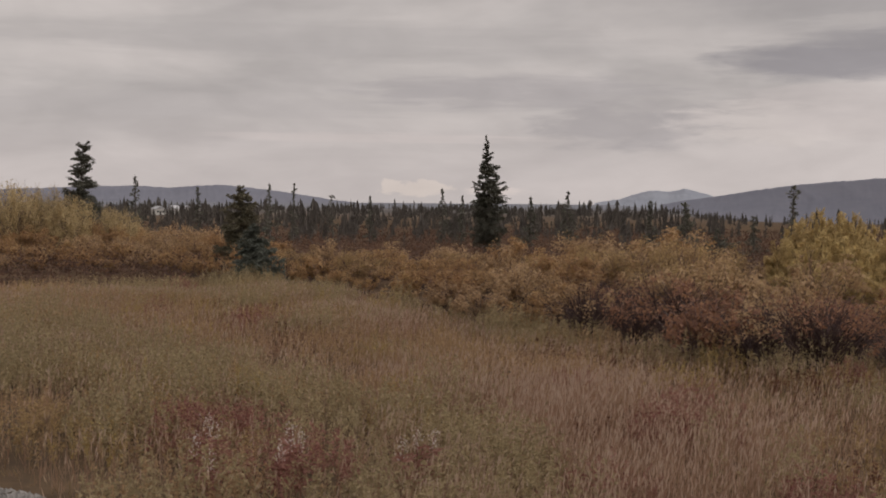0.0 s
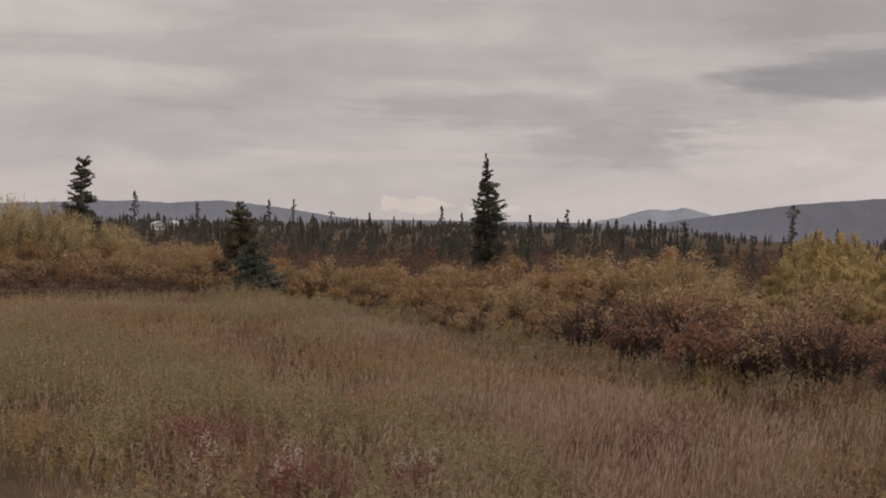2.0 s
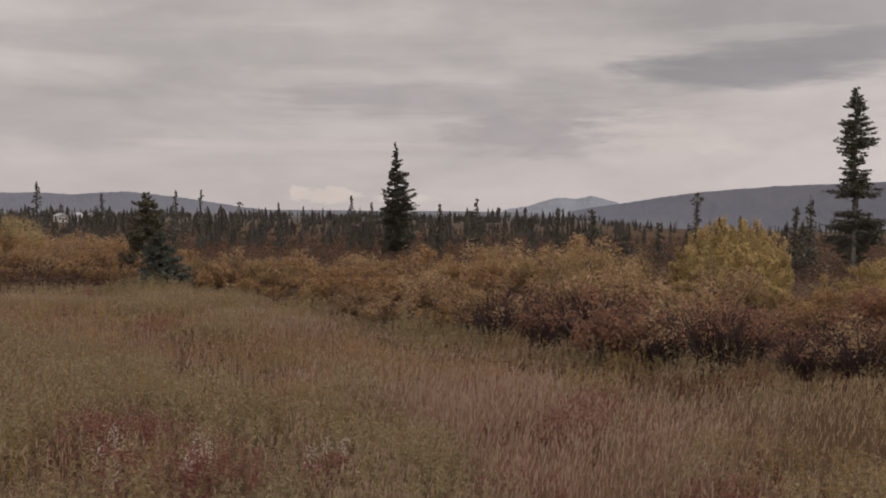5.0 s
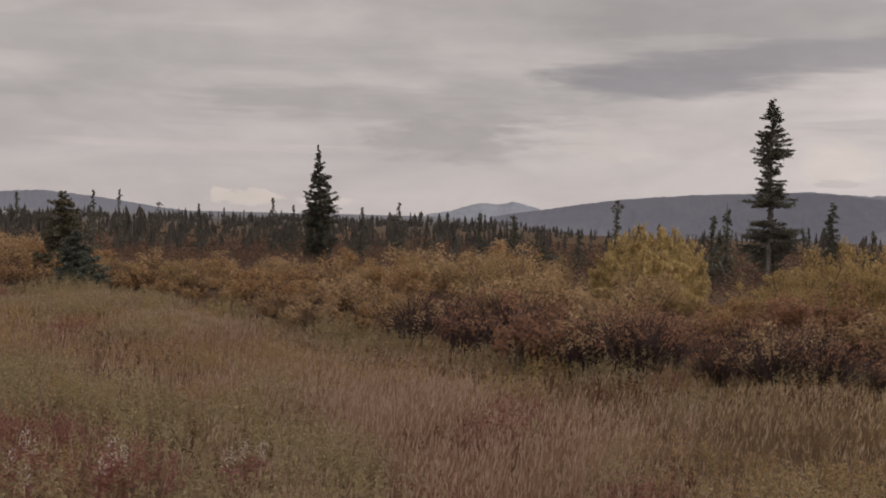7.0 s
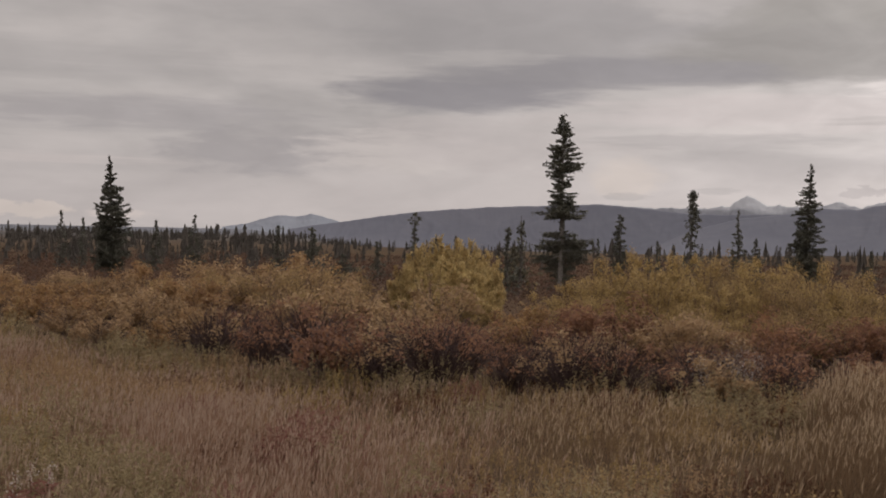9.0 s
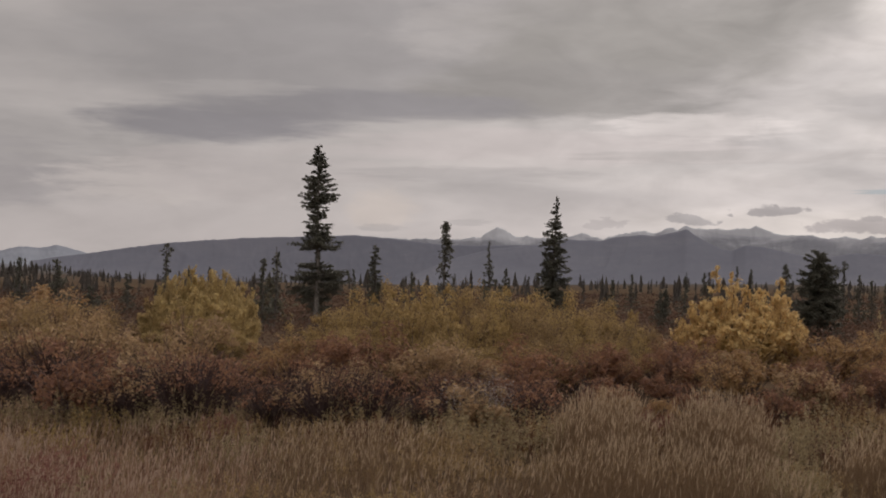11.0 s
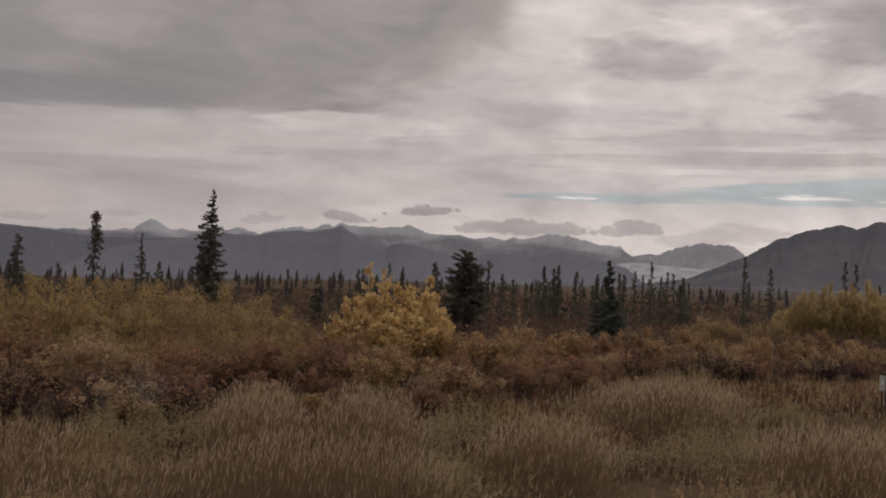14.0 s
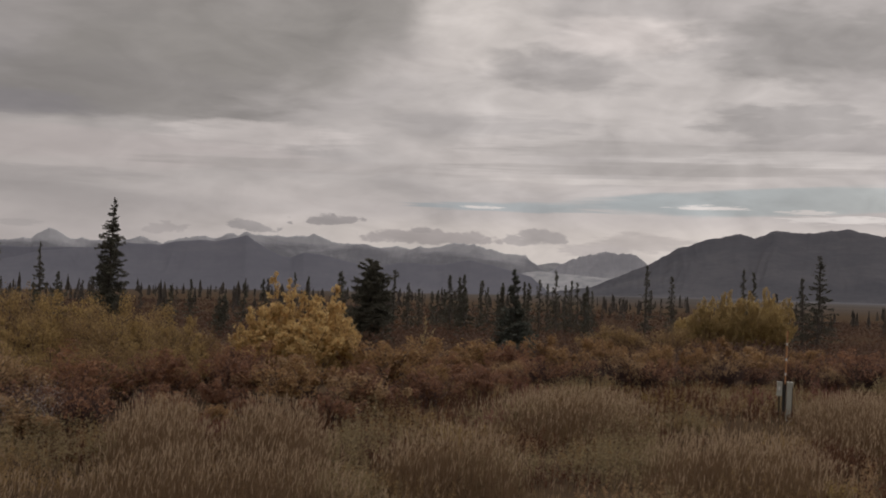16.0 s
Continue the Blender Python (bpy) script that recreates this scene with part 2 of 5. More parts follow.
BIRCH_ORANGE = leafy("orange_birch_leaf", [(0, (0.237, 0.131, 0.075)), (0.45, (0.345, 0.216, 0.106)), (0.8, (0.447, 0.309, 0.155)), (1, (0.512, 0.402, 0.212))], through_light=0.46, patchy=3.5)
BIRCH_RUST = leafy("rust_birch_leaf", [(0, (0.185, 0.101, 0.074)), (0.45, (0.269, 0.146, 0.092)), (0.8, (0.392, 0.218, 0.123)), (1, (0.470, 0.302, 0.159))], through_light=0.46, patchy=3.5)
BIRCH_BROWN = leafy("olive_brown_birch_leaf", [(0, (0.270, 0.180, 0.110)), (0.45, (0.370, 0.250, 0.142)), (0.8, (0.470, 0.335, 0.194)), (1, (0.530, 0.410, 0.252))], through_light=0.46, patchy=3.5)
WILLOW_GREEN = leafy("yellow_green_willow_leaf", [(0, (0.267, 0.188, 0.094)), (0.4, (0.358, 0.255, 0.118)), (0.75, (0.476, 0.348, 0.155)), (1, (0.575, 0.440, 0.215))], through_light=0.46, patchy=4.0)
WILLOW_LIME = leafy("lime_yellow_willow_leaf", [(0, (0.325, 0.243, 0.127)), (0.4, (0.436, 0.329, 0.158)), (0.75, (0.581, 0.449, 0.209)), (1, (0.701, 0.569, 0.289))], through_light=0.46, patchy=4.0)
WILLOW_OLIVE = leafy("olive_willow_leaf", [(0, (0.220, 0.150, 0.084)), (0.5, (0.338, 0.237, 0.119)), (0.85, (0.451, 0.327, 0.158)), (1, (0.530, 0.395, 0.208))], through_light=0.46, patchy=4.0)
POPLAR_GOLD = leafy("golden_poplar_leaf", [(0, (0.446, 0.286, 0.133)), (0.4, (0.602, 0.435, 0.199)), (0.8, (0.725, 0.561, 0.285)), (1, (0.803, 0.675, 0.411))], through_light=0.46, patchy=4.0)
NEEDLES = leafy("dark_spruce_needles", [(0, (0.074, 0.074, 0.060)), (0.5, (0.133, 0.130, 0.104)), (1, (0.199, 0.189, 0.141))], through_light=0.15)
NEEDLES_BLUE = leafy("blue_green_spruce_needles", [(0, (0.073, 0.081, 0.069)), (0.5, (0.126, 0.136, 0.114)), (1, (0.179, 0.185, 0.152))], through_light=0.15)
NEEDLES_DULL = leafy("brown_tinged_spruce_needles", [(0, (0.101, 0.092, 0.066)), (0.5, (0.175, 0.157, 0.107)), (1, (0.240, 0.207, 0.140))], through_light=0.15)
FAR_NEEDLES = leafy("far_spruce_needles", [(0, (0.086, 0.078, 0.072)), (0.5, (0.124, 0.111, 0.099)), (1, (0.161, 0.142, 0.120))], through_light=0.15)
GRASS_PINK = leafy("pinkish_tan_grass", [(0, (0.255, 0.139, 0.087)), (0.5, (0.304, 0.192, 0.132)), (1, (0.400, 0.288, 0.212))], 0.45, through_light=0.4)
GRASS_STRAW = leafy("straw_grass", [(0, (0.168, 0.109, 0.064)), (0.5, (0.218, 0.147, 0.088)), (1, (0.325, 0.236, 0.150))], 0.45, through_light=0.4)
GRASS_OLIVE = leafy("olive_grass", [(0, (0.175, 0.130, 0.067)), (0.5, (0.241, 0.176, 0.087)), (1, (0.362, 0.257, 0.135))], 0.45, through_light=0.4)
SAGE = leafy("grey_green_forb_leaf", [(0, (0.181, 0.144, 0.084)), (0.5, (0.312, 0.248, 0.143)), (1, (0.449, 0.354, 0.212))], 0.45, through_light=0.4)
CRIMSON = leafy("crimson_fireweed_leaf", [(0, (0.150, 0.067, 0.052)), (0.5, (0.269, 0.129, 0.104)), (1, (0.369, 0.216, 0.175))], 0.3, through_light=0.4)
YELLOW_FORB = leafy("yellow_low_leaf", [(0, (0.22, 0.15, 0.065)), (0.5, (0.38, 0.28, 0.12)), (1, (0.5, 0.4, 0.19))], 0.4, through_light=0.4)
RED_MAT = leafy("dark_red_low_leaf", [(0, (0.077, 0.038, 0.027)), (0.5, (0.153, 0.075, 0.047)), (1, (0.230, 0.123, 0.068))], 0.5, through_light=0.4)
SEED_FLUFF = leafy("pale_seed_fluff", [(0.0, (0.45, 0.38, 0.34)), (1.0, (0.70, 0.64, 0.60))], 0.2)
PALE_TWIG = leafy("silvery_dead_twig", [(0.0, (0.30, 0.27, 0.25)), (1.0, (0.60, 0.56, 0.53))], 0.2)
TWIG = barky("purple_brown_twig", (0.075, 0.052, 0.047), (0.17, 0.12, 0.105), 9.0)
BARK = barky("grey_spruce_bark", (0.05, 0.042, 0.036), (0.17, 0.15, 0.135), 14.0)
SILVER_BARK = barky("weathered_silver_bark", (0.10, 0.09, 0.082), (0.30, 0.275, 0.25), 14.0)
HEAD_PINK = leafy("pinkish_seed_head", [(0.0, (0.304, 0.2, 0.144)), (0.5, (0.4, 0.288, 0.216)), (1.0, (0.496, 0.384, 0.304))], 0.4, 0.4)
HEAD_STRAW = leafy("straw_seed_head", [(0, (0.316, 0.229, 0.151)), (0.5, (0.429, 0.322, 0.217)), (1, (0.543, 0.427, 0.300))], 0.4, 0.4)
TUNDRA_DARK = leafy("dark_brown_tundra_leaf", [(0.0, (0.063, 0.040, 0.032)), (0.5, (0.117, 0.071, 0.052)), (1.0, (0.180, 0.114, 0.075))], 0.5, through_light=0.3, patchy=0.06)
TUNDRA_RUST = leafy("rust_tundra_leaf", [(0.0, (0.072, 0.039, 0.027)), (0.5, (0.137, 0.074, 0.046)), (1.0, (0.209, 0.124, 0.068))], 0.5, through_light=0.3, patchy=0.08)
WILLOW_TAN = leafy("tan_yellow_willow_leaf", [(0.0, (0.240, 0.179, 0.099)), (0.45, (0.437, 0.336, 0.181)), (0.8, (0.546, 0.437, 0.248)), (1.0, (0.612, 0.515, 0.336))], through_light=0.45, patchy=4.0)
DARK_TWIG = barky("dark_purple_twig", (0.045, 0.03, 0.03), (0.105, 0.07, 0.068), 9.0)


def ground_material():
    m, n, shader = material("tundra_soil", 0.95, gloss=0.0)
    spot = n.add("ShaderNodeTexCoord").outputs["Object"]
    large = n.noise(spot, 0.035, 4.0, 0.6)
    small = n.noise(spot, 0.9, 5.0, 0.65)
    fine = n.noise(spot, 9.0, 4.0, 0.7)
    moss = n.ramp(large, [(0.32, (0.075, 0.056, 0.036)), (0.5, (0.095, 0.059, 0.039)), (0.68, (0.098, 0.073, 0.042))])
    litter = n.ramp(small, [(0.35, (0.045, 0.034, 0.026)), (0.65, (0.17, 0.12, 0.075))])
    near = n.mix(0.5, moss, litter)
    near = n.mix(n.span(fine, 0.35, 0.7, 0.0, 0.45), near, (0.05, 0.04, 0.03))
    # beyond the bench the valley floor is spruce forest; past 900 m blue-grey haze is painted in
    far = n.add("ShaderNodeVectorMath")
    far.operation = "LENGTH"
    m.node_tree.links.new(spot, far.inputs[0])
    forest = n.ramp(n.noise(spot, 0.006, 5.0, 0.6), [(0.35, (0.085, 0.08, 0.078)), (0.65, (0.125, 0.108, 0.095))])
    # blue-grey of distance haze, put into the ground colour
    haze_tint = n.ramp(n.noise(spot, 0.002, 5.0, 0.6), [(0.35, (0.145, 0.15, 0.17)), (0.65, (0.175, 0.178, 0.195))])
    forest = n.mix(n.span(far.outputs["Value"], 900.0, 1700.0), forest, haze_tint)
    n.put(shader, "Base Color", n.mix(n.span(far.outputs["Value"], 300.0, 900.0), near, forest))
    bump = n.add("ShaderNodeBump")
    bump.inputs["Strength"].default_value = 0.6
    bump.inputs["Distance"].default_value = 0.05
    n.put(bump, "Height", n.math("ADD", small, n.math("MULTIPLY", fine, 0.4)))
    n.put(shader, "Normal", bump.outputs[0])
    return m


SOIL = ground_material()


def rock_material(name, low, mid, high, snow=0.0, scale=0.004):
    """Bare hillsides: broad bands of rock and scree, gullies, some fresh snow on the heights; the hill tones given
    include distance haze.
    """
    m, n, shader = material(name, 0.95, gloss=0.0)
    spot = n.add("ShaderNodeTexCoord").outputs["Object"]
    stretch = n.add("ShaderNodeMapping")
    stretch.inputs["Scale"].default_value = (1.0, 1.0, 3.0)
    m.node_tree.links.new(spot, stretch.inputs[0])
    broad_tone = n.noise(stretch.outputs[0], scale, 5.0, 0.6, 0.4)
    gully = n.noise(stretch.outputs[0], scale * 7, 5.0, 0.65, 0.6)
    tone = n.math("ADD", n.math("MULTIPLY", broad_tone, 0.65), n.math("MULTIPLY", gully, 0.35))
    colour = n.ramp(tone, [(0.36, low), (0.5, mid), (0.64, high)])
    if snow:
        height = n.add("ShaderNodeSeparateXYZ")
        m.node_tree.links.new(spot, height.inputs[0])
        cover = n.span(n.math("ADD", height.outputs[2], n.math("MULTIPLY", n.math("SUBTRACT", broad_tone, 0.5), 190.0)), snow, snow + 50.0, 0.0, 0.65)
        colour = n.mix(cover, colour, (0.46, 0.47, 0.495))
    n.put(shader, "Base Color", colour)
    return m


# ---------- geometry helpers ----------

def mesh(name, verts, faces, mat):
    me = bpy.data.meshes.new(name)
    me.from_pydata(np.asarray(verts, dtype=float).reshape(-1, 3).tolist(), [], np.asarray(faces).tolist() if not isinstance(faces, list) else faces)
    me.materials.append(mat)
    return me


def part(name, me, parent, label=""):
    ob = new(name, me)
    ob.parent = parent
    if label:
        ob["label"] = label
    return ob


def join(*pieces):
    """Several (verts, faces) made into one."""
    vs, fs, base = [], [], 0
    for v, f in pieces:
        v = np.asarray(v, dtype=float).reshape(-1, 3)
        vs.append(v)
        fs.append(np.asarray(f) + base)
        base += len(v)
    return np.concatenate(vs), np.concatenate(fs)


def diamonds(c, u, v):
    """Leaf shapes: one pointed quad for each centre, with half-length u and half-width v."""
    verts = np.stack([c - u, c + v - u * 0.1, c + u, c - v - u * 0.1], 1)
    return verts.reshape(-1, 3), np.arange(len(c) * 4).reshape(-1, 4)


def slivers(c, u, v):
    """The same with one triangle each, for small leaves."""
    verts = np.stack([c - u, c + u * 0.55 + v, c + u * 0.55 - v * 0.9], 1)
    return verts.reshape(-1, 3), np.arange(len(c) * 3).reshape(-1, 3)


def blended(name, *pieces):
    """One mesh of several (verts, faces, material)."""
    me = bpy.data.meshes.new(name)
    vs, fs, which, base = [], [], [], 0
    for k, (v, f, mat) in enumerate(pieces):
        v = np.asarray(v, dtype=float).reshape(-1, 3)
        vs.append(v)
        f = (np.asarray(f) + base).tolist()
        fs += f
        which += [k] * len(f)
        base += len(v)
        me.materials.append(mat)
    me.from_pydata(np.concatenate(vs).tolist(), [], fs)
    me.polygons.foreach_set("material_index", which)
    return me


def any_way(n, rng, flat=1.0):
    d = rng.normal(size=(n, 3))
    d[:, 2] *= flat
    return d / np.linalg.norm(d, axis=1, keepdims=True)


def square_to(d, rng):
    o = np.cross(d, rng.normal(size=d.shape))
    return o / (np.linalg.norm(o, axis=1, keepdims=True) + 1e-9)


def leaves(c, size, rng, flat=1.0, slim=0.5, lean=None, small=False):
    d = any_way(len(c), rng, flat) if lean is None else lean
    size = np.asarray(size).reshape(-1, 1) * np.ones((len(c), 1))
    return (slivers if small else diamonds)(c, d * size, square_to(d, rng) * size * slim)


def puffs(c, facing, size, rng, slim=0.55):
    """Small leaves that lie flat on the outside of a clump, each a little askew."""
    nrm = facing + rng.normal(0, 0.45, facing.shape)
    nrm /= np.linalg.norm(nrm, axis=1, keepdims=True) + 1e-9
    u = square_to(nrm, rng)
    v = np.cross(nrm, u)
    size = np.asarray(size).reshape(-1, 1)
    return slivers(c, u * size, v * size * slim)


def tubes(p, r, sides=3):
    """Tapered stems along the points p (n, k, 3) with the radii r (n, k)."""
    n, k, _ = p.shape
    d = p[:, -1] - p[:, 0]
    d = d / (np.linalg.norm(d, axis=1, keepdims=True) + 1e-9)
    a = np.cross(d, np.where(np.abs(d[:, 2:3]) > 0.8, [[1.0, 0, 0]], [[0, 0, 1.0]]))
    a /= np.linalg.norm(a, axis=1, keepdims=True) + 1e-9
    b = np.cross(d, a)
    turn = np.arange(sides) * 2 * math.pi / sides
    ring = a[:, None, :] * np.cos(turn)[None, :, None] + b[:, None, :] * np.sin(turn)[None, :, None]
    verts = p[:, :, None, :] + ring[:, None] * r[:, :, None, None]
    i = np.arange(n * k * sides).reshape(n, k, sides)
    j = np.roll(i, -1, axis=2)
    faces = np.stack([i[:, :-1], j[:, :-1], j[:, 1:], i[:, 1:]], -1).reshape(-1, 4)
    return verts.reshape(-1, 3), faces


def level(x, y):
    """The height of the ground."""
    x, y = np.asarray(x, dtype=float), np.asarray(y, dtype=float)
    r = np.hypot(x, y)
    z = np.interp(r, [0, 25, 60, 100, 200, 400, 1000, 3000, 5000], [0, 0, -0.7, -2.0, -3.6, -5.0, -6.5, -8.0, -9.0])
    roll = np.sin(x * 0.21 + 1.3) * np.cos(y * 0.17 + 0.4) + 0.6 * np.sin(x * 0.53 + y * 0.31) + 0.4 * np.cos(y * 0.83 - x * 0.42)
    swell = np.sin(x * 0.013 + 0.7) * np.cos(y * 0.011)
    # to the south-west the bench ends and the ground falls away into a broad valley
    brink = np.interp(np.degrees(np.arctan2(-x, y)), [-100, -60, -48, -37, -30, -19, -13, -8], [0.34, 0.36, 0.58, 0.72, 0.93, 0.92, 0.85, 0.0])
    z = np.minimum(z, 2.3 - r * np.tan(np.radians(brink)))
    return z + roll * 0.06 * np.clip((r - 5) / 10, 0, 1) + swell * 0.5 * np.clip((r - 90) / 200, 0, 1)


def spot(az_deg, r):
    a = np.radians(az_deg)
    x, y = -np.sin(a) * r, np.cos(a) * r
    return x, y, level(x, y)


# ---------- the ground, one sheet to the horizon ----------
def build_ground():
    radii = np.concatenate([[0.0], np.geomspace(1.0, 4800.0, 150)])
    turns = np.radians(np.arange(0, 360, 2.0))
    r, a = np.meshgrid(radii, turns, indexing="ij")
    x, y = -np.sin(a) * r, np.cos(a) * r
    verts = np.stack([x, y, level(x, y)], -1).reshape(-1, 3)
    n = len(turns)
    i = np.arange(len(radii) * n).reshape(-1, n)
    j = np.roll(i, -1, axis=1)
    faces = np.stack([i[:-1], i[1:], j[1:], j[:-1]], -1)[1:].reshape(-1, 4).tolist()
    faces += [[0, int(i[1, q]), int(j[1, q])] for q in range(n)]
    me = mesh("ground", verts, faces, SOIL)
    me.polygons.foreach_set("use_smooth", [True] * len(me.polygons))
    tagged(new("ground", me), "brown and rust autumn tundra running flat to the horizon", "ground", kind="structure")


build_ground()


# ---------- mountains ----------
def lattice(ix, iy, seed):
    """A repeatable value 0 to 1 for each lattice point."""
    v = np.sin(ix * 127.1 + iy * 311.7 + seed * 74.7) * 43758.5453
    return v - np.floor(v)


def field(x, y, seed):
    """Smooth value noise, -1 to 1."""
    ix, iy = np.floor(x), np.floor(y)
    fx, fy = x - ix, y - iy
    fx, fy = fx * fx * (3 - 2 * fx), fy * fy * (3 - 2 * fy)
    low = lattice(ix, iy, seed) * (1 - fx) + lattice(ix + 1, iy, seed) * fx
    high = lattice(ix, iy + 1, seed) * (1 - fx) + lattice(ix + 1, iy + 1, seed) * fx
    return 2 * (low * (1 - fy) + high * fy) - 1


def craggy(x, y, seed, octaves=5):
    """Ridged noise with sharp crests, about -1 to 1."""
    total, gain, span = 0.0, 1.0, 0.0
    for k in range(octaves):
        total = total + gain * (1 - 2.2 * np.abs(field(x * 2.03 ** k + 7.7 * k, y * 2.03 ** k, seed + k)))
        span += gain
        gain *= 0.52
    return total / span


def ridge(name, label, az0, az1, dist, deep, peaks, mat, rough=0.05, seed=0.0, foot=-0.4, steps=46, spur=0.05, grain=1.0):
    """A range seen from afar: a height field whose crest runs through a few summits (direction, elevation angle), with spurs and gullies below."""
    peaks = sorted(peaks)
    pa, pe = [q[0] for q in peaks], [q[1] for q in peaks]
    cols = np.arange(az0, az1 + 0.01, 0.06)
    a, u = np.meshgrid(cols, np.linspace(0, 1, steps))
    top = np.interp(a, pa, pe)
    rise = np.clip(u / 0.72, 0, 1)
    fall = np.clip((u - 0.72) / 0.28, 0, 1)
    bent = a * 0.8 * grain + 1.1 * field(a * 0.6 * grain + seed, u * 2.5, seed + 11)
    spurs = craggy(bent + 1.5 * u, u * 1.3, seed, 4)
    gullies = craggy(bent * 3.1 + 2.5 * u, u * 3.0, seed + 20, 4)
    body = rise ** 1.15 * (1 - fall)
    e = foot + (top - foot) * (body + (spurs * spur + gullies * spur * 0.16) * 2.2 * rise * (1.04 - rise) * (1 - fall))
    e += rough * craggy(a * 2.4 * grain, u * 4.0, seed + 40, 4) * (0.3 + 0.7 * rise) * (1 - fall) - 0.15 * rough * (1 - fall)
    r = dist + deep * (u - 0.72)
    q = np.radians(a)
    verts = np.stack([-np.sin(q) * r, np.cos(q) * r, EYE + np.tan(np.radians(e)) * r], -1).reshape(-1, 3)
    i = np.arange(len(verts)).reshape(-1, len(cols))
    faces = np.stack([i[:-1, :-1], i[:-1, 1:], i[1:, 1:], i[1:, :-1]], -1).reshape(-1, 4)
    me = mesh(name, verts, faces, mat)
    me.polygons.foreach_set("use_smooth", [True] * len(me.polygons))
    return tagged(new(name, me), label, "mountain", kind="structure")


# distance haze is painted into these rock colours, paler for the farther ranges
HILL_HAZED = rock_material("hazed_blue_grey_hillside", (0.142, 0.146, 0.175), (0.152, 0.156, 0.185), (0.166, 0.168, 0.196))
# farthest peaks: base colour washed out to pale blue haze
FAR_HAZED = rock_material("haze_paled_far_range", (0.205, 0.22, 0.255), (0.23, 0.245, 0.28), (0.26, 0.275, 0.31))
RANGE = rock_material("hazed_grey_rock_range", (0.19, 0.195, 0.22), (0.22, 0.226, 0.25), (0.26, 0.264, 0.286), snow=86.0)
# snow-dusted rock, its tones also lightened to stand for haze
SNOWY = rock_material("hazed_snow_dusted_rock", (0.285, 0.291, 0.319), (0.319, 0.325, 0.353), (0.365, 0.370, 0.393), snow=128.0)
FOOT_HILL = rock_material("haze_tinted_foothill", (0.144, 0.148, 0.176), (0.155, 0.159, 0.187), (0.172, 0.174, 0.2))
DARK_RIDGE = rock_material("dark_haze_tinted_ridge", (0.092, 0.094, 0.108), (0.11, 0.111, 0.125), (0.135, 0.134, 0.146))
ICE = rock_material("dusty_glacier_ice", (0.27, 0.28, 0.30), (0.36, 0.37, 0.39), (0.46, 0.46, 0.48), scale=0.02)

ridge("mountain_far_peaks", "twin peaks in the far distance, pale blue with haze", -13.6, -7.0, 4700, 500,
      [(-13.6, -0.1), (-12.3, 0.36), (-11.15, 0.66), (-10.4, 0.50), (-9.6, 0.56), (-9.0, 0.42), (-8.2, 0.16), (-7.0, -0.05)], FAR_HAZED, 0.03, 4.0, spur=0.12, grain=1.3)
ridge("mountain_left_hill", "low rounded dark hill beyond the forest, blue with haze", 4.0, 30.0, 4100, 700,
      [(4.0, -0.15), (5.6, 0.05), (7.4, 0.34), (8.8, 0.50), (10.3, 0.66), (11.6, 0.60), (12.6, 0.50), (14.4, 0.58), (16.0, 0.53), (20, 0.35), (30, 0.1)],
      HILL_HAZED, 0.025, 1.0)
ridge("mountain_long_hill", "long flat-topped hill, blue-grey with haze", -46.0, -10.0, 4080, 300,
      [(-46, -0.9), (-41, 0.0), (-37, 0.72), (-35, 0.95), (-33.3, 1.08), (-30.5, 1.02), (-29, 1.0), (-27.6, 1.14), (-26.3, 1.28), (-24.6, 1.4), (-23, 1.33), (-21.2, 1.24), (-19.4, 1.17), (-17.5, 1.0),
       (-16, 0.86), (-14.3, 0.62), (-12.6, 0.33), (-11.2, 0.12), (-10, -0.1)], HILL_HAZED, 0.02, 2.0, foot=-0.95)
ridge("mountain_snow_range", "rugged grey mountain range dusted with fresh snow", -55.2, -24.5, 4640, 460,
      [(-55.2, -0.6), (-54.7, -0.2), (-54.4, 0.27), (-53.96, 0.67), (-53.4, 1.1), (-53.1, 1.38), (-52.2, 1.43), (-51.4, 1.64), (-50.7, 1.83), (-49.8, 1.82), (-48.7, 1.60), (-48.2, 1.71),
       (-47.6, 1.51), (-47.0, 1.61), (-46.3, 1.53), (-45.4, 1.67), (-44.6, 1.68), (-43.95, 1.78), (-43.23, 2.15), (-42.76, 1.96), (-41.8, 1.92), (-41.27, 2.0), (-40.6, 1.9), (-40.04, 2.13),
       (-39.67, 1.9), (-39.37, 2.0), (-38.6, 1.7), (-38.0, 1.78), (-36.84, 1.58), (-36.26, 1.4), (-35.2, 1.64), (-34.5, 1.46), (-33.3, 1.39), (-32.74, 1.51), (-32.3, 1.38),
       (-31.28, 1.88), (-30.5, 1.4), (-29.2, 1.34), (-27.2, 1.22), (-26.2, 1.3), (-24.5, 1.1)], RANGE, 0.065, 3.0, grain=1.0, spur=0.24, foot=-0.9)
ridge("mountain_foothills", "dark foothills in front of the range, tinted blue by haze", -54.6, -27.0, 3560, 500,
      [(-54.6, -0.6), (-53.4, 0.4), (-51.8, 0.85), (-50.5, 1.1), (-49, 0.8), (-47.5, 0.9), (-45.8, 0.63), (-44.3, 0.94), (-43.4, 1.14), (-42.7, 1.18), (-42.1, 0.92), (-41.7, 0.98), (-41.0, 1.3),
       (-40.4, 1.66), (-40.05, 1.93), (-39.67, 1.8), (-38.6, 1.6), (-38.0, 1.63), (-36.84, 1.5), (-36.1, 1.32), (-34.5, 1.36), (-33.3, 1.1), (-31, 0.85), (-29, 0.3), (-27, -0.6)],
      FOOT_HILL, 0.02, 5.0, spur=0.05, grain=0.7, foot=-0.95)
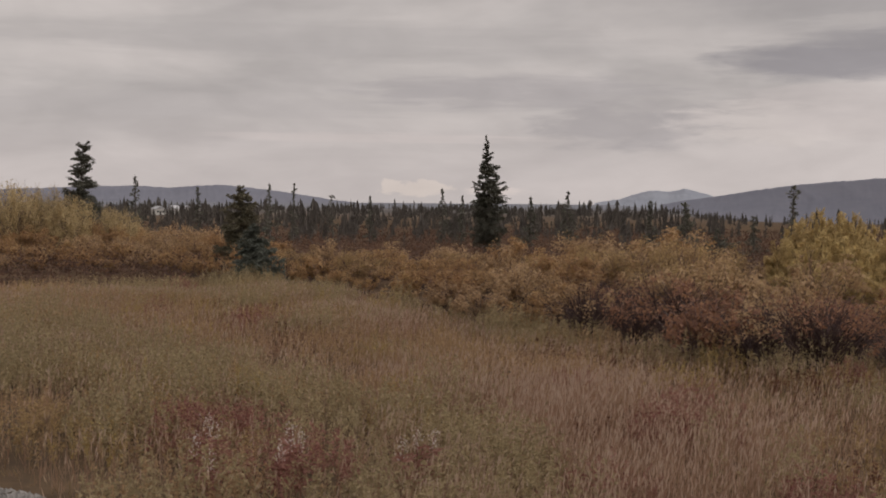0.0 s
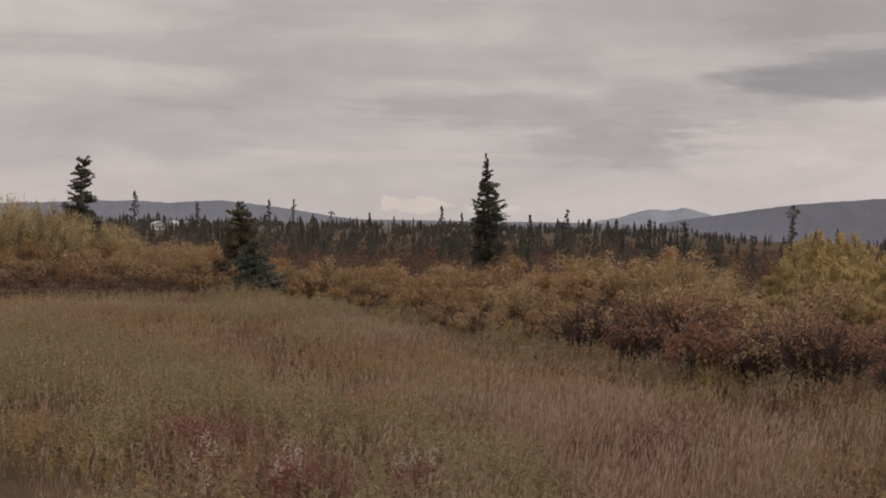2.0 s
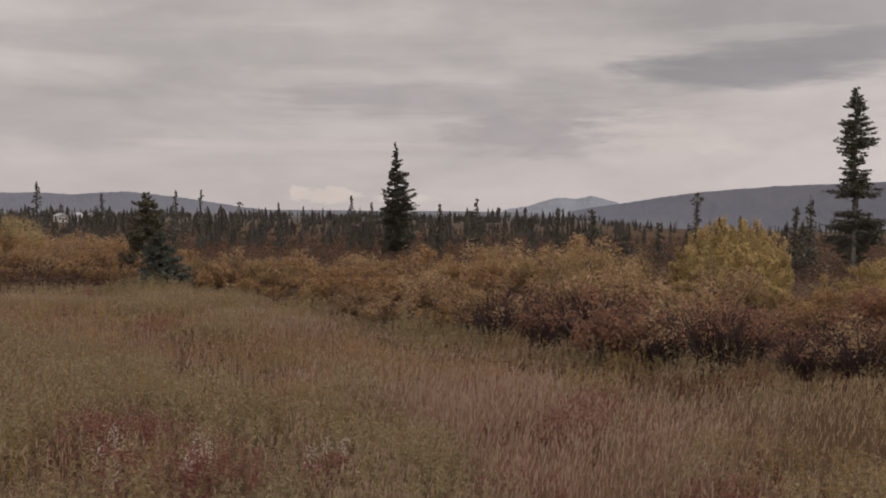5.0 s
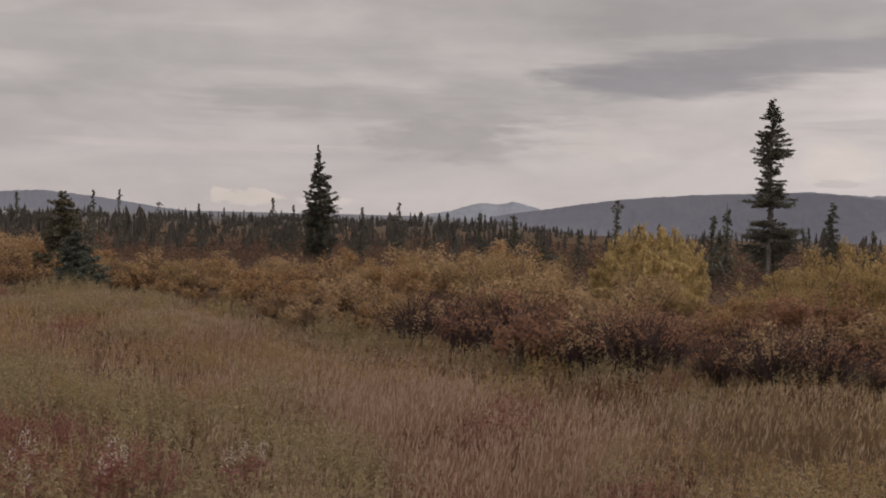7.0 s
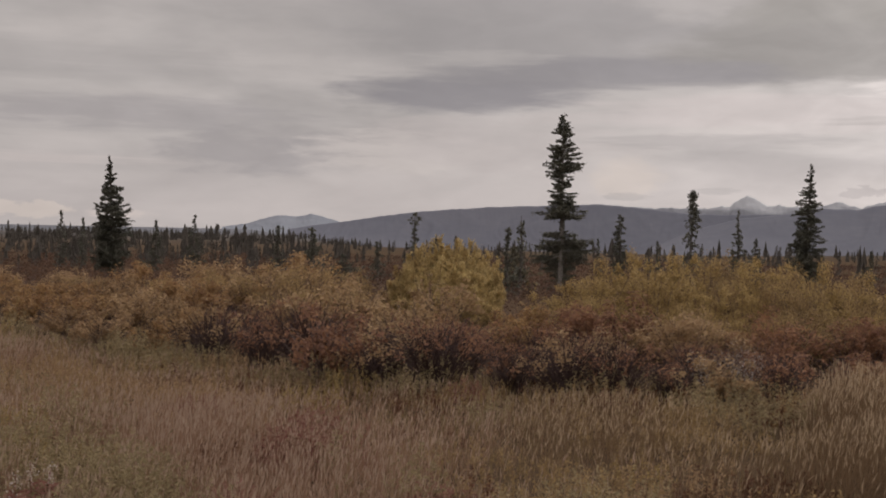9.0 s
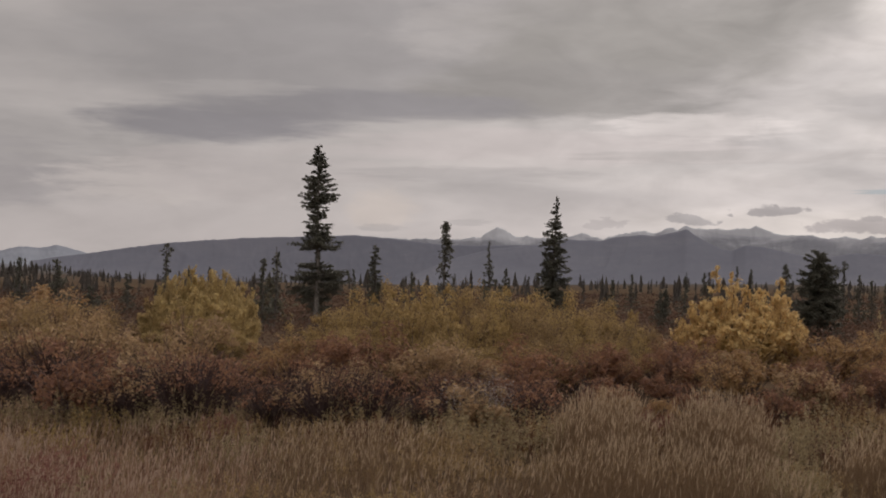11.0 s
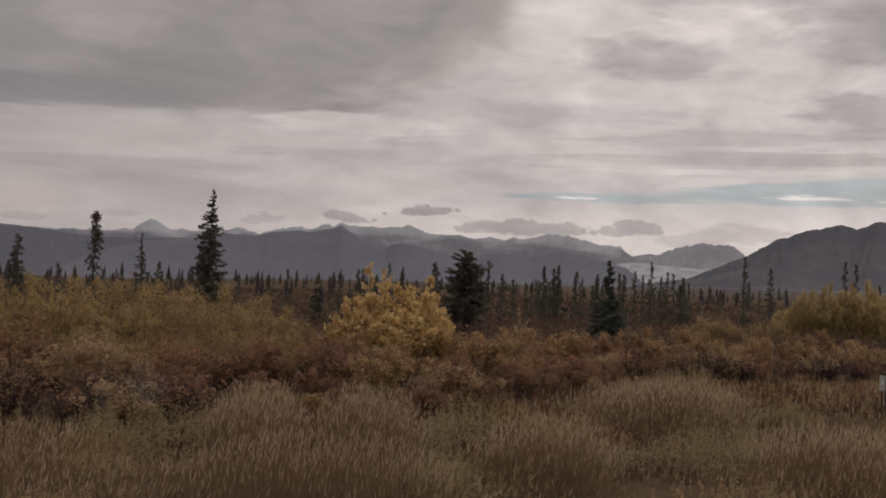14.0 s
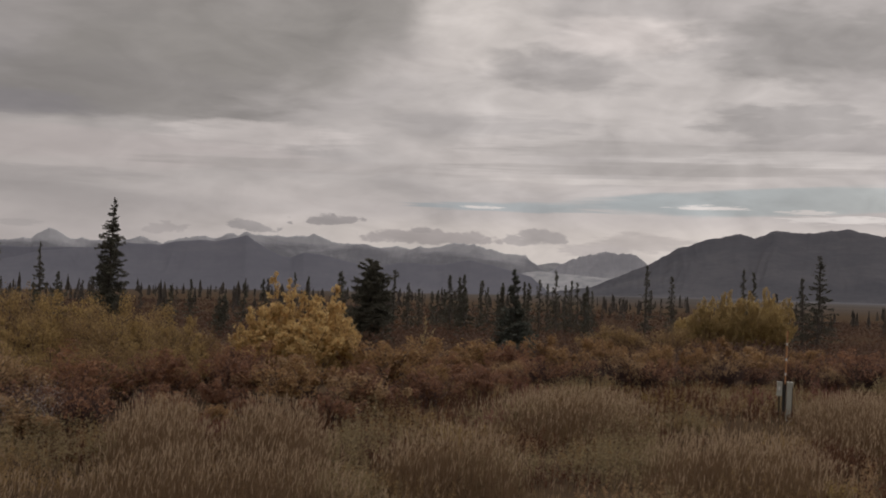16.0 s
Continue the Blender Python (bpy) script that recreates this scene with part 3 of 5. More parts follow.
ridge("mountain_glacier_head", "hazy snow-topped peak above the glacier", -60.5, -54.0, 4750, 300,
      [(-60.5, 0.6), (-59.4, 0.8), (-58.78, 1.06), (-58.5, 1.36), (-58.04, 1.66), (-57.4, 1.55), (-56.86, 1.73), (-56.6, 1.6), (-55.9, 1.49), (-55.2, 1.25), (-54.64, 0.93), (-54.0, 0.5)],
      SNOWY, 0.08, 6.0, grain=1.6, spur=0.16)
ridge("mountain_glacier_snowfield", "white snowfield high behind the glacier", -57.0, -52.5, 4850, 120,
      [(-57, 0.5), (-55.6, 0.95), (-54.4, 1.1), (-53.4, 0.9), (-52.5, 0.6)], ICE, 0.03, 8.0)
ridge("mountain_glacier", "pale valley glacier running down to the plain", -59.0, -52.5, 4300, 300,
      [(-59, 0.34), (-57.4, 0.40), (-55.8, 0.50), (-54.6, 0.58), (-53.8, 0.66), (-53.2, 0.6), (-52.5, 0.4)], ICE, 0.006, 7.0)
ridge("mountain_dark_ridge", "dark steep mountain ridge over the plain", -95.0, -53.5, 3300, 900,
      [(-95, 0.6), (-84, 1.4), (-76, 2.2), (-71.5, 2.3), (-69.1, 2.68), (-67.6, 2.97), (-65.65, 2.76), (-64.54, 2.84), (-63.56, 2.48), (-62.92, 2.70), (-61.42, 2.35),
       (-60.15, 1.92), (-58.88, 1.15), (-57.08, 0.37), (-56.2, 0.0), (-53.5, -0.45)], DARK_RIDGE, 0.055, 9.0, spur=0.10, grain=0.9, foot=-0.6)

# ---------- spruces ----------
def spruce_meshes(h, radius, seed, branches=110, spray=26, bare=0.08, club=0.0, lean=0.0, ragged=0.48, gap=0.0, leaf=0.085, needles=None, bark=None, spire=0.9, droop=0.35, limbed=True, profile=None, fan=0.22, hang=0.9, open_side=None):
    """The trunk and the crown of one spruce: limbs in loose whorls, each with sprays of needles."""
    rng = np.random.default_rng(seed)
    needles, bark = needles or NEEDLES, bark or BARK
    ks = np.linspace(0, 1, 9)
    sway = np.cumsum(rng.normal(0, 0.006, 9)) * h
    axis = np.stack([ks * lean * h + sway - sway[0], np.cumsum(rng.normal(0, 0.004, 9)) * h * 0.6, ks * h], 1)
    girth = (0.011 * h + 0.03) * (1 - ks) ** 0.8 + 0.008
    trunk = tubes(axis[None], girth[None], 8 if limbed else 4)
    u = bare + (0.985 - bare) * (np.arange(branches) + rng.random(branches)) / branches
    if profile:
        # most limbs stand where the crown is wide
        grid = np.linspace(bare, 0.985, 400)
        crowd = np.cumsum(0.3 + np.interp(grid, profile[0::2], profile[1::2]))
        u = np.interp((np.arange(branches) + rng.random(branches)) / branches, crowd / crowd[-1], grid)
    else:
        leaf, radius, spire = leaf * 0.75, radius * 1.4, max(spire, 1.1)
    # whorls leave open places between them
    u = np.clip(u + 0.005 * np.sin(u * 60 + seed), 0, 0.99)
    body = (1 - u) ** spire * (1 - np.exp(-(u - bare + 0.03) * 14))
    if club:
        body = np.maximum(body * (1 - 0.3 * club), club * 0.38 * np.exp(-((u - 0.9) / 0.08) ** 2))
    if profile:
        body = np.interp(u, profile[0::2], profile[1::2])
    reach = radius * body * (1 - ragged + 2 * ragged * rng.random(branches)) + 0.02 * radius
    if gap:
        reach *= np.where(np.sin(u * 23 + seed * 1.7) < gap - 1, 0.35, 1.0)
    turn = rng.random(branches) * 2 * math.pi
    if open_side is not None:
        # the low limbs have broken off on one side and bare the trunk
        off = np.cos(turn - radians(open_side)) > 0.6
        reach = np.where(off & (u < 0.33), 0.12 * reach, reach)
    root = np.stack([np.interp(u, ks, axis[:, i]) for i in range(3)], 1)
    out = np.stack([np.cos(turn), np.sin(turn), np.zeros(branches)], 1)
    sag = droop * (1 - u) + 0.08
    s = np.linspace(0, 1, 4)
    limb = root[:, None] + out[:, None] * (reach[:, None] * s)[..., None]
    limb[..., 2] += reach[:, None] * ((0.28 * u + rng.normal(0, fan, branches))[:, None] * s - sag[:, None] * (s - 0.45 * s ** 3))
    limbs = tubes(limb, np.linspace(1, 0.25, 4)[None] * (0.006 + 0.014 * reach[:, None]), 3)
    # twiglets hang off the limbs on both sides, and the needles sit along them
    count = np.maximum(5, (spray * (reach / radius) ** 0.8 * 1.5).astype(int))
    many = np.maximum(2, count // 6)
    tw = np.repeat(np.arange(branches), many)
    m = len(tw)
    t = 0.06 + 0.97 * rng.random(m) ** 0.75
    seg = np.clip(t * 3, 0, 2.999).astype(int)
    f = (t * 3 - seg)[:, None]
    knot = limb[tw, seg] * (1 - f) + limb[tw, seg + 1] * f
    flank = np.stack([-out[tw, 1], out[tw, 0], np.zeros(m)], 1) * np.where(rng.random(m) < 0.5, -1, 1)[:, None]
    sprig = out[tw] * 0.55 + flank * rng.uniform(0.1, 1.0, (m, 1)) + rng.normal(0, 0.25, (m, 3))
    sprig[:, 2] += -hang * rng.random(m) * (1.15 - u[tw]) + 0.12
    sprig *= (rng.uniform(0.35, 1.0, m) * (0.035 + 0.3 * reach[tw]) * (1.25 - 0.6 * t))[:, None]
    per = 11
    along = rng.random((m, per))
    c = (knot[:, None] + sprig[:, None] * along[..., None]).reshape(-1, 3)
    n = len(c)
    c += rng.normal(0, 0.4 * leaf, (n, 3))
    way = np.repeat(sprig / (np.linalg.norm(sprig, axis=1, keepdims=True) + 1e-9), per, 0) + rng.normal(0, 0.4, (n, 3))
    way /= np.linalg.norm(way, axis=1, keepdims=True) + 1e-9
    size = leaf * (0.6 + 0.7 * rng.random(n))
    foliage = leaves(c, size * 1.1, rng, slim=0.3, lean=way, small=True)
    # the leader at the top
    tip_c = axis[-1][None] + np.stack([rng.normal(0, 0.03, 14), rng.normal(0, 0.03, 14), -np.linspace(0, 0.09, 14) * h], 1)
    tip = leaves(tip_c, 0.6 * leaf, rng, slim=0.3, small=True, lean=np.tile([[0.1, 0, 1.0]], (14, 1)) / 1.005)
    crown = [(*join(foliage, tip), needles)] + ([(*limbs, bark)] if limbed else [])
    return mesh("trunk", *trunk, bark), blended("crown", *crown)


def spruce(label, meshes, at, turn=0.0, size=1.0, group="spruces"):
    base = tagged(new("spruce_tree"), label, "tree", group)
    for name, me in zip(("trunk", "crown"), meshes):
        part(name, me, base)
    base.matrix_basis = pose(at[0], at[1], at[2] - 0.05, 0, 0, turn)
    base.scale = (size, size, size)
    return base


def spruce_at(az_deg, dist, top_el, label, radius, seed, **shape):
    x, y, z = (float(q) for q in spot(az_deg, dist))
    h = dist * math.tan(radians(top_el)) + EYE - z
    return spruce(label, spruce_meshes(h, radius, seed, **shape), (x, y, z))


TALL = "tall old spruce with a bare grey trunk and ragged open crown"
spruce_at(-22.78, 58, 5.66, TALL, 1.16, 11, branches=420, spray=130, bare=0.02, ragged=0.3, leaf=0.05, bark=SILVER_BARK, droop=0.2, fan=0.1, hang=0.6, open_side=-113,
          profile=(0.03, 0.4, 0.09, 0.5, 0.147, 0.55, 0.2, 0.7, 0.22, 0.94, 0.266, 1.0, 0.31, 0.9, 0.345, 0.8, 0.358, 0.08, 0.42, 0.08, 0.432, 0.85, 0.455, 0.92, 0.48, 0.69, 0.505, 0.44,
                   0.527, 0.5, 0.57, 0.44, 0.61, 0.26, 0.635, 0.35, 0.66, 0.56, 0.7, 0.64, 0.735, 0.42, 0.76, 0.64, 0.81, 0.44, 0.83, 0.2, 0.855, 0.36, 0.89, 0.38, 0.92, 0.24, 0.96, 0.16, 1.0, 0.03))
spruce_at(-2.0, 78, 3.14, "dense dark spruce with a thin pointed spire", 0.9, 12, branches=400, spray=110, bare=0.0, ragged=0.36, leaf=0.055, lean=-0.016, droop=0.45,
          profile=(0.0, 0.6, 0.08, 1.0, 0.37, 0.98, 0.5, 0.95, 0.56, 1.0, 0.6, 0.62, 0.63, 0.5, 0.69, 0.65, 0.75, 0.55, 0.79, 0.3, 0.82, 0.45, 0.86, 0.2, 0.9, 0.17, 1.0, 0.02))
spruce_at(-34.0, 78, 3.42, "slender pointed dark spruce above the willows", 0.94, 13, branches=340, spray=100, bare=0.02, ragged=0.4, leaf=0.055, droop=0.45,
          profile=(0.0, 0.95, 0.3, 1.0, 0.5, 0.84, 0.6, 0.66, 0.64, 0.72, 0.7, 0.58, 0.74, 0.4, 0.78, 0.5, 0.85, 0.3, 0.9, 0.2, 1.0, 0.03))
spruce_at(16.47, 62, 2.47, "dark spruce with a blunt thick crown and bare foot", 0.7, 14, branches=260, spray=100, bare=0.03, ragged=0.4, leaf=0.05, droop=0.3,
          profile=(0.03, 0.15, 0.15, 0.5, 0.3, 0.85, 0.5, 1.0, 0.6, 0.95, 0.65, 0.75, 0.7, 0.5, 0.76, 0.6, 0.85, 0.72, 0.9, 0.45, 0.94, 0.6, 1.0, 0.3))
spruce_at(14.27, 68, 1.10, "small pointed spruce behind orange shrubs", 0.78, 15, branches=80, spray=34, bare=0.05, leaf=0.085, spire=1.08)
spruce_at(9.6, 44, 0.68, "shaggy dull green spruce leaning over shrubs", 0.72, 16, branches=220, spray=110, bare=0.0, ragged=0.42, leaf=0.05, needles=NEEDLES_DULL, droop=0.5,
          profile=(0.0, 0.9, 0.3, 1.0, 0.5, 0.85, 0.65, 0.72, 0.8, 0.55, 0.88, 0.45, 0.94, 0.2, 1.0, 0.04))
spruce_at(8.8, 35, -1.12, "broad bushy blue-green young spruce among shrubs", 0.62, 17, branches=190, spray=130, bare=0.0, ragged=0.42, leaf=0.042, needles=NEEDLES_BLUE, droop=0.45,
          profile=(0.0, 0.8, 0.15, 1.0, 0.4, 0.85, 0.7, 0.5, 0.9, 0.28, 1.0, 0.1))
spruce_at(-45.93, 54, 0.92, "broad dense dark spruce with a rounded top", 0.92, 18, branches=300, spray=130, bare=0.0, ragged=0.3, leaf=0.05, droop=0.4,
          profile=(0.0, 0.7, 0.1, 1.0, 0.36, 0.92, 0.62, 0.82, 0.76, 0.74, 0.84, 0.55, 0.94, 0.4, 1.0, 0.14))
spruce_at(-52.65, 38, 0.76, "pyramid-shaped dark green spruce standing in shrubs", 0.72, 19, branches=230, spray=120, bare=0.0, ragged=0.36, leaf=0.045, needles=NEEDLES_BLUE, droop=0.4,
          profile=(0.0, 0.9, 0.15, 1.0, 0.35, 0.75, 0.5, 0.45, 0.62, 0.24, 0.75, 0.16, 0.85, 0.22, 0.9, 0.12, 1.0, 0.03))
spruce_at(-66.42, 80, 1.80, "dense dark spruce with a tufted top", 1.17, 20, branches=160, spray=80, bare=0.03, club=0.4, leaf=0.07, spire=0.88)
spruce_at(-65.75, 82, 0.75, "short dark spruce beside a taller one", 0.91, 21, branches=80, spray=36, bare=0.03, leaf=0.1, spire=0.98)
THIN = "thin dark spruce with sparse drooping limbs"
spruce_at(-20.40, 50, 0.27, "small spruce with a tufted dark top", 0.5, 22, branches=80, spray=30, club=0.7, leaf=0.085, gap=0.4)
spruce_at(-25.63, 110, 1.00, "narrow dark spruce with a dense tufted crown", 0.72, 23, branches=130, spray=60, bare=0.02, leaf=0.08, ragged=0.36, profile=(0.0, 0.9, 0.3, 1.0, 0.6, 0.7, 0.8, 0.5, 0.93, 0.4, 1.0, 0.08))
spruce_at(-30.97, 100, 1.27, THIN, 0.9, 24, branches=120, spray=55, bare=0.02, leaf=0.08, ragged=0.42, profile=(0.0, 0.9, 0.2, 1.0, 0.45, 0.6, 0.6, 0.32, 0.7, 0.36, 0.8, 0.22, 1.0, 0.03))
spruce_at(-31.74, 104, -0.06, "short bushy dark green spruce", 0.98, 25, branches=80, spray=36, leaf=0.12, spire=0.98)
spruce_at(-15.95, 62, 0.86, "slim spruce with a club-shaped top behind willow", 0.55, 26, branches=80, spray=30, club=0.9, leaf=0.09, spire=1.08)
spruce_at(-58.70, 100, 1.14, "slim ragged dark spruce with a tufted top", 0.81, 27, branches=90, spray=34, club=0.5, leaf=0.11, gap=0.4, spire=0.88)
spruce_at(-59.93, 110, 0.66, "slim dark spruce on open tundra", 0.75, 28, branches=80, spray=30, leaf=0.11, club=0.3, spire=0.98)
spruce_at(-46.98, 88, 0.56, "slim spruce with a sparse club top", 0.55, 29, branches=70, spray=28, club=0.8, leaf=0.11, gap=0.5)
spruce_at(-47.66, 84, -0.07, "small dark spruce beside taller ones", 0.6, 30, branches=70, spray=32, leaf=0.1)
spruce_at(-44.48, 64, 0.36, "narrow dark spruce behind a golden poplar", 0.72, 31, branches=80, spray=32, club=0.3, leaf=0.1, spire=0.88)
spruce_at(-54.57, 92, 0.76, "narrow pointed dark green spruce", 0.65, 32, branches=80, spray=30, leaf=0.1, spire=1.08)
spruce_at(-5.76, 130, 0.52, "narrow dark spruce with a tufted top", 1.10, 33, branches=90, spray=34, club=0.35, leaf=0.14, spire=0.98)
spruce_at(-4.00, 110, 0.26, "dark conical spruce on the tundra", 0.75, 34, branches=80, spray=32, leaf=0.13)
spruce_at(0.17, 120, 0.60, "thin pointed spruce in the forest", 0.78, 35, branches=80, spray=26, leaf=0.12, spire=1.10)
spruce_at(-0.82, 118, 0.28, "thin dark spruce in the forest", 0.65, 36, branches=80, spray=30, leaf=0.12)
spruce_at(8.15, 110, 0.73, THIN, 0.91, 37, branches=80, spray=28, leaf=0.12, spire=1.10)
spruce_at(7.12, 112, 0.79, "thin spruce with a knobbly tufted top", 0.55, 38, branches=70, spray=26, club=0.9, leaf=0.12, gap=0.6)
spruce_at(3.52, 130, 0.24, "thin dark spruce in the forest", 0.6, 39, branches=70, spray=26, leaf=0.13)
spruce_at(-9.62, 120, 0.10, "dark spruce with a round tufted top", 0.7, 40, branches=80, spray=32, club=0.7, leaf=0.13)
spruce_at(-11.20, 105, 0.04, "bushy many-topped dark spruce", 1.37, 41, branches=100, spray=42, club=0.5, leaf=0.13, ragged=0.5, spire=0.78)
spruce_at(-14.25, 80, -0.55, "stubby dark spruce behind shrubs", 0.78, 42, branches=70, spray=36, club=0.5, leaf=0.1, spire=0.78)
spruce_at(-12.65, 74, -1.15, "low wide dark spruce behind shrubs", 1.30, 43, branches=70, spray=44, leaf=0.1, spire=0.73)
spruce_at(11.50, 110, 0.56, "small tufted dark spruce", 0.6, 44, branches=70, spray=28, club=0.5, leaf=0.12)
spruce_at(-63.55, 105, 0.95, "narrow dark spruce behind a willow", 0.72, 45, branches=70, spray=30, leaf=0.12, spire=0.88)
spruce_at(-63.15, 107, 1.08, "narrow dark spruce behind a willow", 0.72, 46, branches=70, spray=30, leaf=0.12, spire=0.88)
spruce_at(-49.70, 78, 0.40, "narrow dark spruce in a small stand", 0.59, 47, branches=80, spray=30, leaf=0.1, spire=0.78)
spruce_at(-50.05, 80, 0.30, "narrow dark spruce in a small stand", 0.55, 48, branches=80, spray=30, leaf=0.1, spire=0.78)
spruce_at(-50.30, 79, 0.42, "narrow dark spruce in a small stand", 0.59, 49, branches=80, spray=30, leaf=0.1, spire=0.78)
spruce_at(-51.95, 84, 0.08, "crooked small dark spruce", 0.65, 50, branches=70, spray=30, leaf=0.1, lean=0.06, spire=0.78)
spruce_at(-56.05, 86, 0.07, "thin dark spruce among shrubs", 0.52, 51, branches=70, spray=26, leaf=0.1, spire=0.88)
spruce_at(-55.30, 120, 0.30, "dark conical spruce on the tundra", 0.91, 52, branches=70, spray=30, leaf=0.12, spire=0.88)
spruce_at(-38.9, 62, -1.0, "dark young spruce in a gap between shrubs", 0.45, 53, branches=60, spray=34, leaf=0.08, spire=0.88)
spruce_at(-20.65, 53, -0.6, "dark low spruce in a gap between willows", 0.98, 54, branches=80, spray=40, leaf=0.09, needles=NEEDLES_DULL, spire=0.88)


def stand():
    rng = np.random.default_rng(77)
    for q in range(20):
        a = -48.3 - 0.43 * q + rng.uniform(-0.2, 0.2)
        spruce_at(a, rng.uniform(72, 125), rng.uniform(-0.5, 0.32), "slim dark spruce in a loose stand", rng.uniform(0.45, 0.8), 600 + q, branches=70, spray=26, leaf=0.1,
                  spire=rng.uniform(0.6, 1.0), club=0.4 * (q % 3 == 0))
    for q, (a, r, e) in enumerate(((-41.0, 90, -0.1), (-40.0, 96, -0.3), (-37.6, 110, -0.2), (-36.7, 100, -0.5), (-39.2, 60, -0.9), (-43.0, 110, 0.1), (-42.4, 120, 0.25), (-27.3, 120, -0.25), (-24.6, 130, -0.2))):
        spruce_at(a, r, e, "slim dark spruce on the open tundra", 0.6 + 0.05 * (q % 4), 640 + q, branches=70, spray=26, leaf=0.11, spire=0.8)


stand()


def snag(az_deg, dist, top_el, label, radius, seed, twigs=40, tufts=0):
    """A dead spruce: a bare leaning stem with broken, drooping limbs."""
    rng = np.random.default_rng(seed)
    x, y, z = (float(q) for q in spot(az_deg, dist))
    h = dist * math.tan(radians(top_el)) + EYE - z
    ks = np.linspace(0, 1, 8)
    axis = np.stack([0.015 * h * np.sin(ks * 4 + seed), 0.01 * h * np.cos(ks * 3), ks * h], 1)
    stem = tubes(axis[None], ((0.009 * h + 0.02) * (1 - ks) + 0.012)[None], 7)
    u = 0.12 + 0.86 * rng.random(twigs)
    turn = rng.random(twigs) * 2 * math.pi
    reach = radius * (1.1 - 0.75 * u) * (0.35 + 0.65 * rng.random(twigs))
    root = np.stack([np.interp(u, ks, axis[:, i]) for i in range(3)], 1)
    out = np.stack([np.cos(turn), np.sin(turn), np.zeros(twigs)], 1)
    s = np.linspace(0, 1, 5)
    limb = root[:, None] + out[:, None] * (reach[:, None] * s)[..., None]
    limb[..., 2] -= reach[:, None] * (0.9 * s ** 1.6) * rng.random((twigs, 1)) * 1.2
    base = tagged(new("dead_spruce"), label, "tree", "spruces")
    part("trunk", mesh("trunk", *stem, BARK), base)
    for q in range(twigs):
        part("branch", mesh("branch", *tubes(limb[q:q + 1], np.linspace(1, 0.3, 5)[None] * 0.028, 3), BARK), base)
    if tufts:
        who = rng.integers(0, twigs, tufts)
        c = limb[who, rng.integers(1, 5, tufts)] + rng.normal(0, 0.07, (tufts, 3))
        part("crown", mesh("crown", *leaves(c, 0.11, rng, slim=0.45), NEEDLES), base, "last sparse needles")
    base.matrix_basis = pose(x, y, z - 0.05)
    return base


snag(-28.82, 90, 2.16, "half-dead spruce with drooping broken limbs", 1.15, 61, twigs=110, tufts=1700)
snag(-20.95, 52, 0.82, "dead bare spruce snag", 0.45, 62, twigs=40, tufts=160)
snag(5.30, 120, 0.26, "dead-topped spruce with a flat broken crown", 0.8, 63, twigs=44, tufts=300)


# ---------- the forest behind: one of each kind built, then repeated ----------
def far_forest():
    rng = np.random.default_rng(5)
    kinds = [spruce_meshes(5.0, 0.72 + 0.1 * (k % 4), 200 + k, branches=64, spray=16, bare=0.03, club=(0.0, 0.3, 0.0, 0.0, 0.6)[k % 5], leaf=0.15, needles=FAR_NEEDLES, limbed=False,
                           spire=(1.0, 1.2, 0.9, 1.1, 1.0)[k % 5]) for k in range(7)]
    label = "slim dark spruce in the far stand"
    for k in range(270):
        a = rng.uniform(-12, 22) if rng.random() < 0.62 else rng.uniform(-74, -12)
        r = 105 * (420 / 105) ** rng.random() if a > -12 else 120 * (600 / 120) ** rng.random()
        x, y, z = (float(q) for q in spot(a, r))
        over = (EYE - z) * rng.uniform(0.3, 0.72 if k % 6 else 1.0)
        spruce(label, kinds[k % 7], (x, y, z), rng.uniform(0, 360), float(np.clip(over, 1.6, 8.0)) / 5.0, "far spruces")


far_forest()


def small_spruces(x, y, z, h, rng, tiers=5):
    """Many far spruces at once: ragged tiers of boughs that narrow to a spire."""
    n = len(x)
    wide = h * rng.uniform(0.12, 0.24, n)
    club = rng.random(n) < 0.25
    pieces = []
    for q in range(tiers):
        lo, hi = q / tiers * 0.86, min(1.0, (q + 1.9) / tiers)
        grow = np.where(club, 0.75 - 0.25 * lo, 1.1 - lo) * rng.uniform(0.7, 1.25, n)
        for k in range(2):
            ang = rng.random(n) * math.pi
            arm = np.stack([np.cos(ang), np.sin(ang), np.zeros(n)], 1) * (wide * grow)[:, None]
            foot = np.stack([x, y, z + h * (lo + rng.uniform(-0.03, 0.03, n))], 1)
            head = np.stack([x, y, z + h * hi], 1)
            tilt = np.stack([np.zeros(n), np.zeros(n), h * rng.uniform(-0.04, 0.04, n)], 1)
            pieces.append((np.stack([foot - arm - tilt, foot + arm + tilt, head], 1).reshape(-1, 3), np.arange(n * 3).reshape(-1, 3)))
    return join(*pieces)


